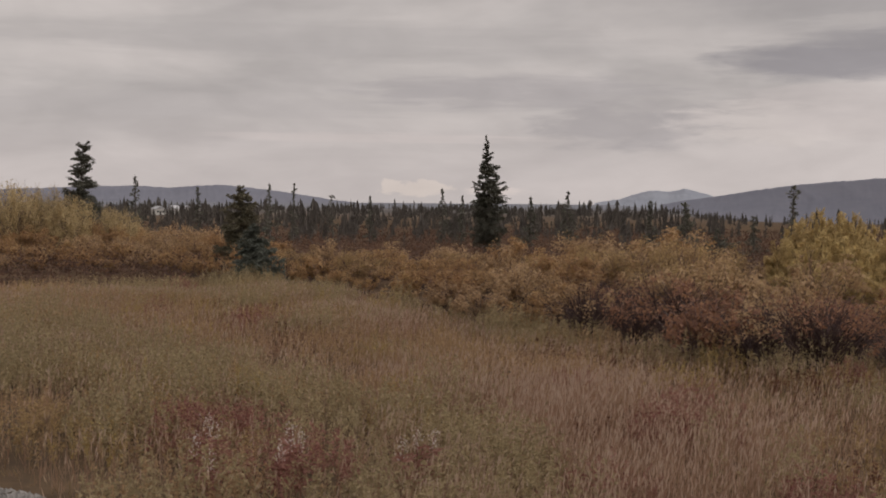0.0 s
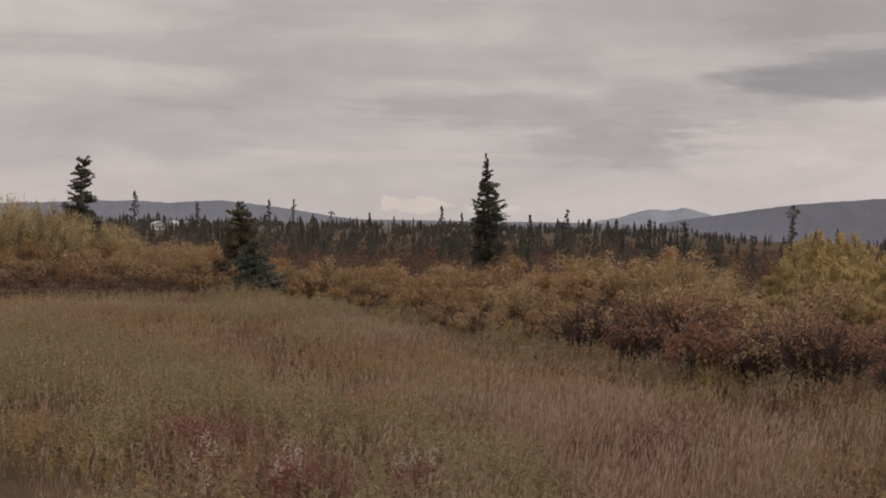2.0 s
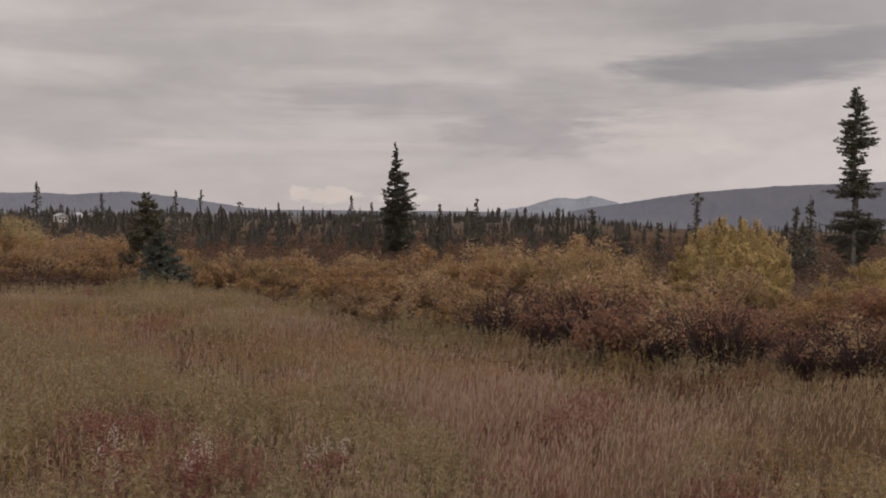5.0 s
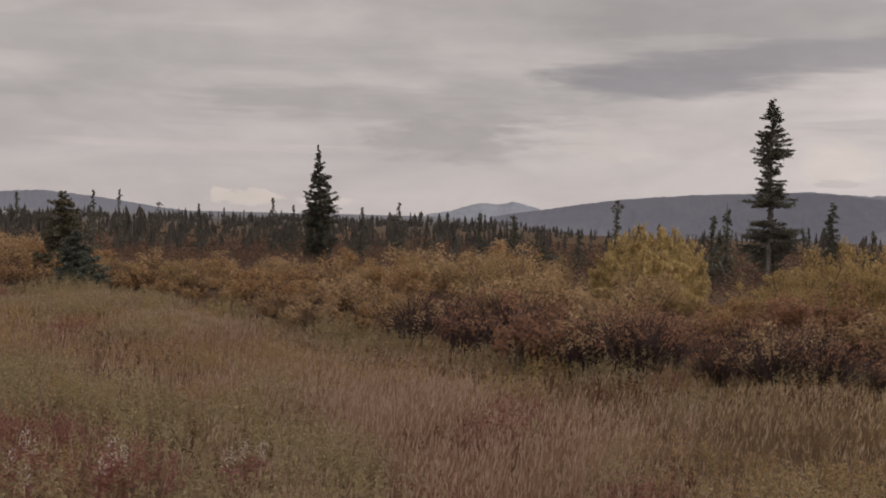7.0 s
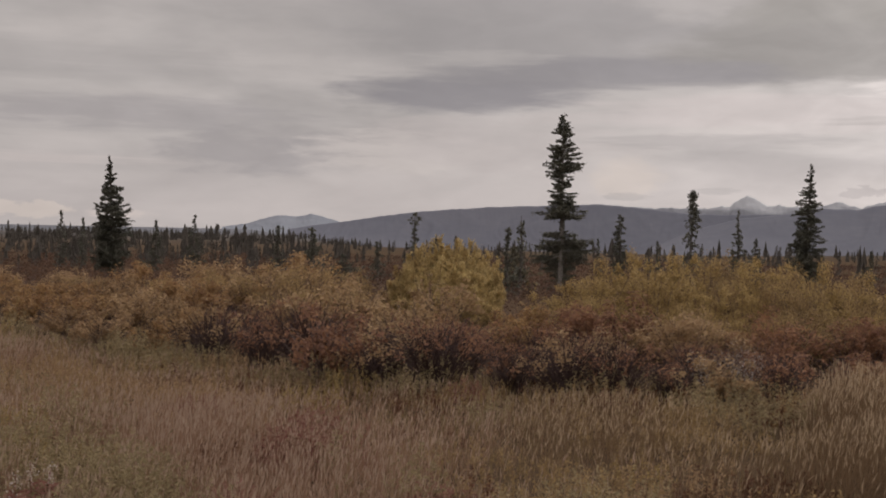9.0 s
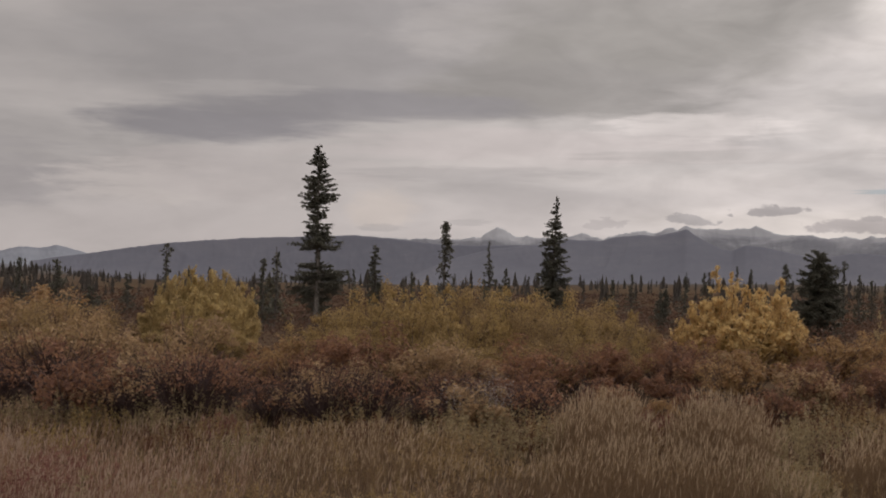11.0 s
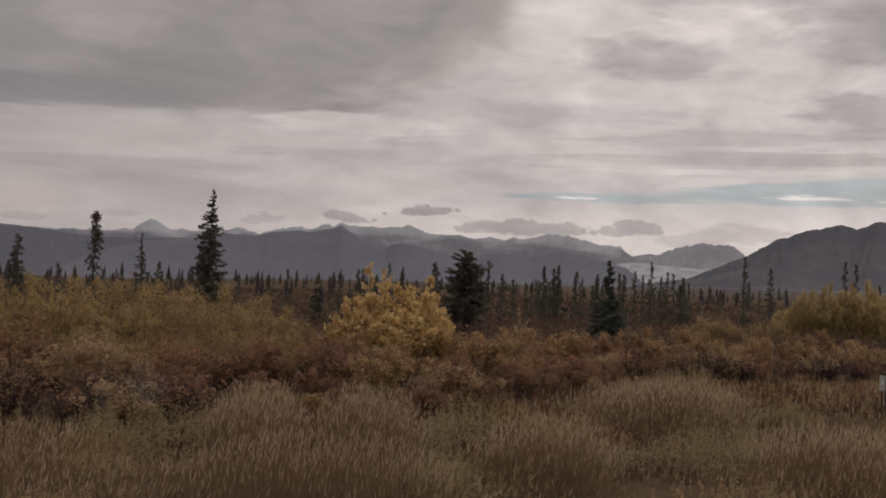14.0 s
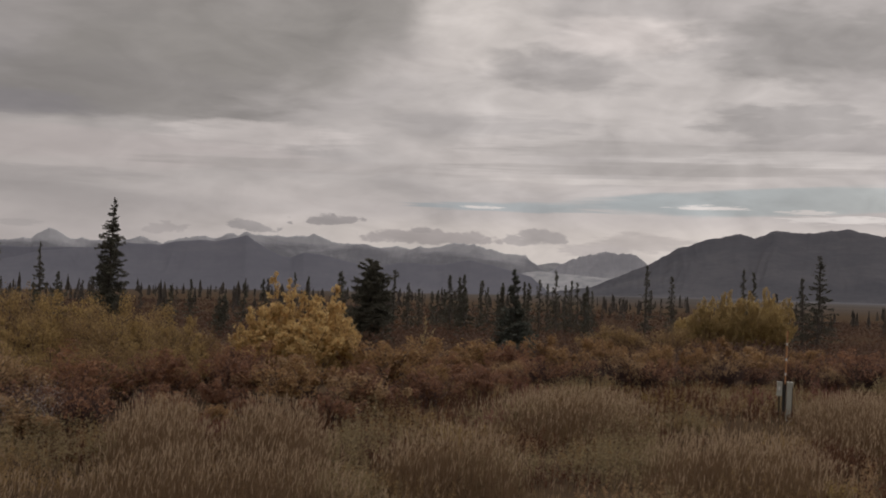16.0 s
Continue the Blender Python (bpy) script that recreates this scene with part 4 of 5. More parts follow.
def distant_woods():
    """The closed forest on the plain, too far to count."""
    rng = np.random.default_rng(6)
    n = 9500
    a = rng.uniform(-14, 24, n)
    r = 135 * (1300 / 135) ** (rng.random(n) ** 0.75)
    clearing = np.sin(a * 1.3 + np.log(r) * 5.0) + np.sin(a * 0.61 - np.log(r) * 9.0 + 2.0) + 0.7 * np.sin(a * 3.7 + np.log(r) * 3.0)
    keep = rng.random(n) < np.clip(0.5 + 0.55 * clearing, 0.05, 1.0) * np.interp(r, [135, 350, 600], [0.2, 0.55, 1.0]) * np.interp(a, [-14, -9], [0.35, 1.0])
    a, r = a[keep], r[keep]
    n = len(a)
    x, y, z = spot(a, r)
    h = np.clip(2.9 * np.exp(rng.normal(0, 0.36, n)), 1.0, 7.5) * np.interp(r, [135, 400, 1000], [0.8, 1.0, 1.45]) * np.interp(a, [-14, -8], [0.7, 1.0])
    tagged(new("distant_spruce_woods", mesh("distant_spruce_woods", *small_spruces(x, y, z, h, rng), FAR_NEEDLES)),
           "dark belt of distant black spruce woods", "woods", kind="stuff")


distant_woods()


def brink_woods():
    """Scattered spruces out to where the bench falls away to the valley."""
    rng = np.random.default_rng(16)
    n = 2000
    a = rng.uniform(-76, -10, n)
    r = 150 * (560 / 150) ** (rng.random(n) ** 0.55)
    group = field(a * 0.9, np.log(r) * 4.0, 2.0) + 0.6 * field(a * 2.7, np.log(r) * 7.0, 5.0)
    keep = rng.random(n) < np.clip(0.2 + 0.6 * group, 0.05, 0.9) * np.interp(r, [150, 350], [0.35, 1.0])
    a, r = a[keep], r[keep]
    n = len(a)
    x, y, z = spot(a, r)
    h = np.clip(rng.normal(3.0, 0.9, n) + np.where(rng.random(n) < 0.12, 1.8, 0.0), 1.2, 6.5)
    tagged(new("brink_spruce_woods", mesh("brink_spruce_woods", *small_spruces(x, y, z, h, rng), FAR_NEEDLES)),
           "scattered dark spruces along the edge of the bench", "woods", kind="stuff")


brink_woods()


# ---------- shrubs ----------
def shrub_meshes(seed, stems, n_leaf, leaf, mat, low=0.3, top=1.0, wide=1.0, open_foot=True, slim=0.55, clumps=26, loose=0.07, bark=None, lumpy=0.42):
    """A shrub one metre high and about 1.2 m across: many thin stems from the foot and leaves in loose clumps."""
    rng = np.random.default_rng(seed)
    turn = rng.random(stems) * 2 * math.pi
    tilt = np.sqrt(rng.random(stems)) * 0.62 * wide
    s = np.linspace(0, 1, 4)
    tall = (0.72 + 0.33 * rng.random(stems)) * (1 - 0.35 * (tilt / (0.62 * wide)) ** 2)
    foot = rng.normal(0, 0.09 * wide, (stems, 2))
    p = np.zeros((stems, 4, 3))
    bend = s ** 1.3
    p[..., 0] = foot[:, :1] + np.cos(turn)[:, None] * tilt[:, None] * bend + rng.normal(0, 0.015, (stems, 4))
    p[..., 1] = foot[:, 1:] + np.sin(turn)[:, None] * tilt[:, None] * bend + rng.normal(0, 0.015, (stems, 4))
    p[..., 2] = tall[:, None] * s
    p[:, 0, 2] = -0.06
    stem = tubes(p, np.linspace(0.008, 0.002, 4)[None] * np.ones((stems, 1)), 3)
    # side twigs
    m = stems * 5
    who = rng.integers(0, stems, m)
    t = 0.15 + 0.85 * rng.random(m)
    seg = np.clip(t * 3, 0, 2.999).astype(int)
    f = (t * 3 - seg)[:, None]
    a = p[who, seg] * (1 - f) + p[who, seg + 1] * f
    d = any_way(m, rng)
    d[:, 2] = np.abs(d[:, 2]) * 0.8 + 0.1
    b = a + d * rng.uniform(0.08, 0.24, (m, 1))
    twigs = slivers((a + b) / 2, (b - a) / 2, square_to(b - a, rng) * 0.0035)
    # leaves in clumps round the upper stems
    cw = rng.integers(0, stems, clumps * 3)
    t = low + (1.03 - low) * rng.random(clumps * 3) ** (0.75 if open_foot else 1.0)
    seg = np.clip(t * 3, 0, 2.999).astype(int)
    f = (t * 3 - seg)[:, None]
    hearts = p[cw, seg] * (1 - f) + p[cw, seg + 1] * f
    if not open_foot:
        # a rounded crown of uneven clumps, with loose shoots standing out of it
        q = any_way(clumps * 3, rng)
        q[:, 2] = np.abs(q[:, 2]) * 1.15 - 0.42 * rng.random(clumps * 3)
        q /= np.linalg.norm(q, axis=1, keepdims=True)
        lump = np.array([noise.noise((float(v[0]) * 1.9 + seed, float(v[1]) * 1.9, float(v[2]) * 1.9)) for v in q])
        far = (0.5 + 0.5 * rng.random(clumps * 3) ** 0.5) * (0.88 + lumpy * lump)
        dome = np.stack([q[:, 0] * 0.62 * far, q[:, 1] * 0.62 * far, 0.44 + q[:, 2] * far * np.where(q[:, 2] > 0, 0.52, 0.36)], 1)
        hearts = np.where(rng.random((clumps * 3, 1)) < 0.72, dome, hearts)
    weight = rng.random(clumps * 3) ** 1.5 + 0.12
    which = rng.choice(clumps * 3, n_leaf, p=weight / weight.sum())
    d = any_way(n_leaf, rng)
    out = (0.35 + 0.65 * rng.random((n_leaf, 1)) ** 0.5) * loose * 2.0 * (0.6 + 0.8 * rng.random(clumps * 3)[which][:, None])
    c = hearts[which] + d * out * np.array([0.9, 0.9, 1.1]) + rng.normal(0, 0.012, (n_leaf, 3))
    c[:, 2] = np.clip(c[:, 2], 0.04, 1.12)
    foliage = puffs(c, d + np.array([0, 0, 0.5]), leaf * rng.uniform(0.6, 1.35, n_leaf), rng, slim)
    bark = bark or TWIG
    wood = (*stem, bark), (*twigs, bark)
    return blended("woody_base", *wood), mesh("foliage", *foliage, mat)


def plume_meshes(seed, stems, twigs, per, leaf, mat, wide=0.5, bark=None, slim=0.7):
    """A many-stemmed sapling clump one metre high: ascending stems, each a loose plume of leafy side shoots."""
    rng = np.random.default_rng(seed)
    turn = np.arange(stems) * 2.4 + rng.normal(0, 0.3, stems)
    tilt = wide * np.sqrt((np.arange(stems) + 0.3) / stems)
    tall = (1.0 - 0.5 * (tilt / wide) ** 1.7) * rng.uniform(0.84, 1.04, stems)
    s4 = np.linspace(0, 1, 5)
    p = np.zeros((stems, 5, 3))
    p[..., 0] = np.cos(turn)[:, None] * (0.06 + tilt[:, None] * s4 ** 1.1)
    p[..., 1] = np.sin(turn)[:, None] * (0.06 + tilt[:, None] * s4 ** 1.1)
    p[..., 2] = tall[:, None] * s4
    p[:, 1:] += rng.normal(0, 0.015, (stems, 4, 3))
    p[:, 0, 2] = -0.05
    stem = tubes(p, np.linspace(0.011, 0.0025, 5)[None] * np.ones((stems, 1)), 4)
    m = stems * twigs
    who = np.repeat(np.arange(stems), twigs)
    t = 0.16 + 0.86 * rng.random(m) ** 0.8
    seg = np.clip(t * 4, 0, 3.999).astype(int)
    f = (t * 4 - seg)[:, None]
    a = p[who, seg] * (1 - f) + p[who, seg + 1] * f
    d = any_way(m, rng, 0.4)
    d[:, 2] = np.abs(d[:, 2]) + 0.55
    d /= np.linalg.norm(d, axis=1, keepdims=True)
    b = a + d * (rng.uniform(0.07, 0.22, m) * (1.45 - 0.9 * t))[:, None]
    shoots = slivers((a + b) / 2, (b - a) / 2, square_to(b - a, rng) * 0.003)
    k = np.repeat(np.arange(m), per)
    v = 0.25 + 0.85 * rng.random(len(k))
    c = a[k] + (b - a)[k] * v[:, None] + rng.normal(0, 0.019, (len(k), 3))
    side = c - np.stack([np.zeros(len(k)), np.zeros(len(k)), c[:, 2] - 0.25], 1)
    side /= np.linalg.norm(side, axis=1, keepdims=True) + 1e-9
    foliage = puffs(c, side * 0.6 + any_way(len(k), rng) * 0.6, leaf * rng.uniform(0.6, 1.4, len(k)), rng, slim)
    bark = bark or TWIG
    return blended("woody_base", (*stem, bark), (*shoots, bark)), mesh("foliage", *foliage, mat)


def shrub(name, label, category, meshes, at, turn, size, group):
    base = tagged(new(name), label, category, group)
    part("woody_base", meshes[0], base)
    part("foliage", meshes[1], base)
    base.matrix_basis = pose(float(at[0]), float(at[1]), float(at[2]), 0, 0, turn)
    base.scale = size
    return base


def front_line(a):
    """How far off the shrubs begin, by direction."""
    return np.interp(a, [-76, -60, -52, -42, -31, -24, -10.9, 0.7, 5, 14, 24], [34, 30, 26, 18.5, 17.2, 17, 17, 23, 29, 43, 49])


BIRCH_KINDS = {
    "orange": [shrub_meshes(300 + k, 44, 2000, 0.038, BIRCH_ORANGE, 0.34, clumps=15, loose=0.068) for k in range(3)],
    "rust": [shrub_meshes(310 + k, 54, 1900, 0.036, BIRCH_RUST, 0.45, clumps=15, loose=0.066) for k in range(3)],
    "bare": [shrub_meshes(330 + k, 140, 800, 0.029, BIRCH_BROWN if k == 1 else BIRCH_RUST, 0.66, clumps=18, loose=0.06, bark=DARK_TWIG) for k in range(3)],
    "brown": [shrub_meshes(320 + k, 44, 2000, 0.038, BIRCH_BROWN, 0.34, clumps=15, loose=0.068) for k in range(3)],
}
BIRCH_LABEL = {
    "orange": "dwarf birch shrub with bright orange autumn leaves",
    "bare": "leggy dwarf birch with dark bare stems and rust tops",
    "rust": "dwarf birch shrub with rust-red leaves over dark stems",
    "brown": "dwarf birch shrub with olive and brown leaves",
}


def willow_stand(a, r):
    """True where taller bushes leave no room for dwarf birch."""
    return (-20.3 < a < -15.2 and 24.2 < r < 31) or (-37.5 < a < -23 and 22.5 < r < 31) or (-44.8 < a < -40.6 and 24.5 < r < 30)


def birch_belt():
    rng = np.random.default_rng(8)
    made = 0
    k = 0
    for row in range(4):
        a = 22.0 + rng.uniform(-1, 1)
        while a > -73:
            r0 = float(front_line(a))
            r = r0 * (1.0 + 0.085 * row) + rng.uniform(-0.6, 0.6) + 0.5 * row ** 1.3
            step = math.degrees((0.8 + 0.26 * row + rng.uniform(-0.15, 0.3)) / r)
            a -= step
            if made >= 298:
                return
            if willow_stand(a, r):
                continue
            # which colour grows where
            n = noise.noise((a * 0.22, row * 0.5, 3.0)) + rng.normal(0, 0.18)
            if a > -9:
                kind = "orange" if n > -0.08 else "brown"
            elif a > -20:
                kind = "brown" if n > -0.1 else ("orange" if rng.random() < 0.6 else "rust")
            elif a > -46:
                kind = "rust" if n > 0.12 else ("orange" if rng.random() < 0.6 else "brown")
            else:
                kind = "orange" if n > -0.15 and row > 0 else "rust"
            if row > 4 and a < -46:
                continue
            leggy = (row == 0 and (-34 < a < -5 or a < -53)) or (row == 1 and -30 < a < -8 and n < 0.5)
            if leggy and n > -0.45:
                kind = "bare"
            tall = float(np.interp(a, [-75, -55, -45, -30, -22, -16, -8, 2, 14, 24], [0.95, 0.95, 1.05, 0.9, 1.0, 1.2, 1.3, 1.0, 1.35, 1.5])) * rng.uniform(0.75, 1.18) * (min(1.15, 0.52 + 0.17 * row) if not leggy else float(np.interp(a, [-75, -53, -34, -24, -14, -6], [0.8, 0.8, 0.62, 0.72, 0.78, 0.7])) + 0.1 * row)
            tall *= 1.15
            wide = tall * rng.uniform(0.85, 1.15) + 0.2
            x, y, z = spot(a, r)
            shrub("dwarf_birch", BIRCH_LABEL[kind], "shrub", BIRCH_KINDS[kind][k % 3], (x, y, z), rng.uniform(0, 360), (wide, wide, tall), "dwarf birches")
            made += 1
            k += 1


birch_belt()


def crest(a):
    """How high the older shrubs stand against the distance, in degrees, by direction."""
    return np.interp(a, [-50, -47, -44.5, -39, -34.5, -32, -29, -25, -23, -21.4, -20, -14.3, -12.1, -9.5, -7, -4.5, 0, 7, 9, 11.5, 24],
                     [-2.8, -2.9, -2.6, -2.6, -2.3, -1.9, -1.6, -1.7, -2.5, -2.8, -2.4, -2.0, -1.35, -0.95, -1.15, -1.7, -1.95, -1.95, -1.5, -0.9, -0.85])


def tall_birches():
    """The older shrubs behind, head-high and open at the foot."""
    rng = np.random.default_rng(9)
    kinds = {"orange": [shrub_meshes(350 + k, 34, 2700, 0.031, BIRCH_ORANGE, 0.3, clumps=17, loose=0.07, open_foot=False, lumpy=0.7) for k in range(2)],
             "brown": [shrub_meshes(360 + k, 34, 2700, 0.031, BIRCH_BROWN, 0.3, clumps=17, loose=0.07, open_foot=False, lumpy=0.7) for k in range(2)],
             "rust": [shrub_meshes(370 + k, 34, 2500, 0.030, BIRCH_RUST, 0.35, clumps=17, loose=0.07, open_foot=False, lumpy=0.7) for k in range(2)]}
    k = 0
    for row in range(4):
        a = 22.5
        while a > -50:
            r = float(front_line(a)) + float(np.interp(a, [-20, 0, 10, 24], [4.2, 5.5, 5.0, 3.0])) + 3.0 * row + rng.uniform(-0.8, 0.8)
            a -= math.degrees((1.45 + 0.25 * row + rng.uniform(-0.3, 0.5)) / r)
            if willow_stand(a, r) or k >= 200:
                continue
            n = noise.noise((a * 0.3, row * 0.7, 8.0)) + rng.normal(0, 0.15)
            kind = ("orange" if n > -0.05 else "brown") if a > -9 else (("brown" if n > -0.2 else "orange") if a > -24 else ("rust" if n > -0.1 else "brown"))
            x, y, z = spot(a, r)
            top = float(crest(a)) - 0.42 * (3 - row) - rng.uniform(-0.12, 0.5)
            tall = float(np.clip(r * math.tan(radians(top)) + EYE - float(z), 0.7, 3.2)) / 1.02
            wide = tall * rng.uniform(0.8, 1.1) + 0.4
            shrub("tall_birch", BIRCH_LABEL[kind].replace("dwarf birch shrub", "tall birch shrub"), "shrub", kinds[kind][k % 2], (x, y, z), rng.uniform(0, 360), (wide, wide, tall), "tall birches")
            k += 1


tall_birches()

WILLOWS = [shrub_meshes(400 + k, 36, 5600, 0.0225, WILLOW_GREEN, 0.10, slim=0.5, open_foot=False, clumps=24, loose=0.07, lumpy=0.75) for k in range(3)]
LIMES = [plume_meshes(470 + k, 20, 20, 34, 0.021, WILLOW_LIME, 0.46, slim=0.55) for k in range(3)]
SPRAYS = [plume_meshes(460 + k, 17, 19, 26, 0.0185, WILLOW_GREEN, 0.46, slim=0.5) for k in range(3)]
OLIVES = [shrub_meshes(410 + k, 44, 4200, 0.022, WILLOW_OLIVE, 0.14, slim=0.45, open_foot=False, clumps=22, loose=0.07, lumpy=0.75) for k in range(2)]
GOLD = [plume_meshes(420 + k, 19, 20, 22, 0.0245, POPLAR_GOLD, 0.5) for k in range(3)]
SHOOTS = plume_meshes(425, 4, 14, 12, 0.02, WILLOW_TAN, 0.16)
TANS = [shrub_meshes(440 + k, 36, 5000, 0.022, WILLOW_TAN, 0.12, slim=0.5, open_foot=False, clumps=24, loose=0.07, lumpy=0.7) for k in range(2)]
W_GREEN, W_OLIVE = "dense willow bush with yellow-green leaves", "grey-olive willow bush with thinning leaves"
W_GOLD = "golden yellow balsam poplar sapling in full autumn colour"


def willow(az_deg, dist, top_el, wide, meshes, label, turn=0.0, name="willow_bush"):
    x, y, z = spot(az_deg, dist)
    h = dist * math.tan(radians(top_el)) + EYE - float(z)
    return shrub(name, label, "bush", meshes, (x, y, z), turn, (wide, wide, h / 1.05), "willows")


# the round willow and the long thicket beside it
for q, (a, r, e, wd) in enumerate(((-15.95, 26.8, -0.75, 0.85), (-16.6, 27.2, -0.36, 0.9), (-17.5, 27.4, -0.34, 0.95), (-18.3, 27.0, -0.46, 0.9), (-19.05, 27.2, -0.52, 0.85), (-19.2, 26.4, -1.0, 0.8),
                                   (-15.7, 26.0, -1.7, 0.9), (-16.9, 25.8, -1.3, 1.1), (-18.2, 25.6, -1.4, 1.1), (-19.3, 25.4, -2.1, 0.85), (-17.4, 24.6, -2.6, 1.2), (-15.9, 24.6, -3.0, 1.1), (-18.9, 24.4, -3.1, 1.0))):
    willow(a, r, e + 0.12, wd * 1.25, LIMES[q % 3], "rounded willow bush with bright lime-yellow leaves", 53.0 * q)


def thicket_top(a):
    """How high the long thicket stands, in degrees, by direction."""
    return float(np.interp(a, [-38.6, -36.6, -34.8, -32.7, -30.5, -28, -26, -24.4, -22.9], [-3.2, -2.35, -1.94, -1.6, -1.25, -1.22, -1.3, -1.85, -2.7]))


for q in range(19):
    a = -23.1 - 0.82 * q
    old = a < -30 and q % 3 == 0
    willow(a, 25.6 + 0.9 * math.sin(q * 2.1), thicket_top(a) + (0.45 if a > -32 else 0.75) + 0.2 * math.sin(q * 3.7), 1.3 + 0.25 * math.sin(q * 1.3), (OLIVES if old else SPRAYS if q % 2 else WILLOWS)[q % 2], W_OLIVE if old else W_GREEN, 47.0 * q)
for q in range(15):
    a = -23.4 - 1.0 * q
    old = a < -30 and q % 3 == 1
    willow(a, 23.7 + 0.5 * math.sin(q * 3.0), thicket_top(a) - (0.6 if a > -32 else 0.3) + 0.35 * math.sin(q * 2.0), 1.2, (OLIVES if old else WILLOWS if q % 2 else SPRAYS)[(q + 1) % 2], W_OLIVE if old else W_GREEN, 83.0 * q)
for q in range(12):
    a = -23.6 - 1.15 * q
    willow(a, 22.2 + 0.5 * math.sin(q * 2.3), -3.3 + 0.4 * math.sin(q * 1.7), 1.0, (WILLOWS if q % 3 and a > -32 else OLIVES)[q % 2], W_GREEN if q % 3 and a > -32 else W_OLIVE, 71.0 * q)
for q, (a, r, e, wd) in enumerate(((-41.95, 27.0, -0.2, 1.35), (-43.75, 27.3, -0.45, 1.3), (-41.0, 26.6, -1.5, 1.2), (-44.3, 26.6, -1.5, 1.2), (-42.8, 26.0, -1.7, 1.5), (-40.7, 26.0, -2.7, 1.1), (-44.7, 26.3, -2.7, 1.0))):
    willow(a, r, e + 0.22, wd * 1.06, GOLD[q % 3], W_GOLD, 97.0 * q, "poplar_bush")
willow(-48.6, 36.0, -1.45, 0.9, SHOOTS, "slender tan-yellow poplar shoot", 60, "poplar_bush")
willow(-45.25, 29.0, -1.85, 0.8, SHOOTS, "slender tan-yellow poplar shoot", 160, "poplar_bush")
for q, (a, e) in enumerate(((-61.4, -0.25), (-62.4, 0.05), (-63.3, 0.15), (-64.1, 0.25), (-64.8, -0.2), (-60.6, -1.0), (-62.9, -0.6))):
    willow(a, 60 + 2 * (q % 2), e, 1.6, LIMES[q % 3], "tall yellow-green willow bush on the tundra", 90.0 * q)
for q, (a, e) in enumerate(((-57.2, -1.5), (-58.2, -1.8), (-56.4, -1.9), (-60.0, -1.6))):
    willow(a, 48, e, 1.5, OLIVES[q % 2], W_OLIVE, 70.0 * q)
for q, (a, e) in enumerate(((21.4, 0.8), (20.5, 0.75), (19.7, 0.85), (19.1, 0.95), (18.3, 0.7), (17.5, 0.4), (16.9, 0.15), (15.6, -0.15), (14.9, -0.35), (14.2, -0.9), (18.7, 0.2), (20.9, 0.2), (17.2, -0.3))):
    willow(a, 60 + 3 * math.sin(q * 2), e, 1.7, TANS[q % 2], "tall willow thicket turning dull yellow", 50.0 * q)
for q, (a, r, e) in enumerate(((4.0, 34, -2.1), (-4.5, 33, -2.4), (-1.0, 36, -2.2), (-9.5, 27, -1.5), (-11.2, 26, -1.5), (-13.0, 27, -1.8), (7.2, 40, -2.1), (-7.0, 29, -1.9), (-10.3, 24, -2.5), (-12.4, 23, -2.6), (-8.4, 25.5, -1.8))):
    willow(a, r, e, 1.4, OLIVES[q % 2], W_OLIVE, 80.0 * q)
# a dead silvery shrub
willow(-30.75, 16.8, -4.4, 0.8, shrub_meshes(430, 70, 1900, 0.018, PALE_TWIG, 0.35, slim=0.3), "dead shrub with bare silvery twigs", 0, "dead_shrub")


# ---------- low tundra growth ----------
def scatter(n, a0, a1, r0, r1, rng):
    a = rng.uniform(a0, a1, n)
    r = np.sqrt(rng.uniform(r0 ** 2, r1 ** 2, n))
    return a, r


def low_mats(name, label, n, mat, seed, a0, a1, r0, r1, tall, leaf, per):
    """Knee-high shrubby growth on the open tundra."""
    rng = np.random.default_rng(seed)
    a = rng.uniform(a0, a1, n)
    r = r0 * (r1 / r0) ** rng.random(n)
    x, y, z = spot(a, r)
    big = 0.6 + 0.8 * rng.random(n)
    c = np.stack([x, y, z], 1)[:, None] + rng.normal(0, 1, (n, per, 3)) * (np.stack([big * 0.5, big * 0.5, big * 0], 1) * (0.5 + r / 90)[:, None])[:, None]
    c[..., 2] += np.abs(rng.random((n, per))) * tall * big[:, None]
    size = np.repeat(leaf * (0.5 + r / 70), per) * rng.uniform(0.6, 1.4, n * per)
    tagged(new(name, mesh(name, *leaves(c.reshape(-1, 3), size, rng, slim=0.6, flat=0.7, small=True), mat)), label, "undergrowth", kind="stuff")


low_mats("red_tundra_growth", "dark red dwarf shrubs covering the open tundra", 4200, TUNDRA_DARK, 71, -74, 23, 34, 330, 0.6, 0.048, 38)
low_mats("brown_tundra_growth", "dark brown dwarf shrubs on the tundra", 3000, TUNDRA_DARK, 72, -74, 23, 36, 300, 0.6, 0.048, 32)
low_mats("orange_tundra_growth", "patches of rust dwarf birch on the tundra", 1300, TUNDRA_RUST, 73, -74, 23, 36, 240, 0.8, 0.042, 44)


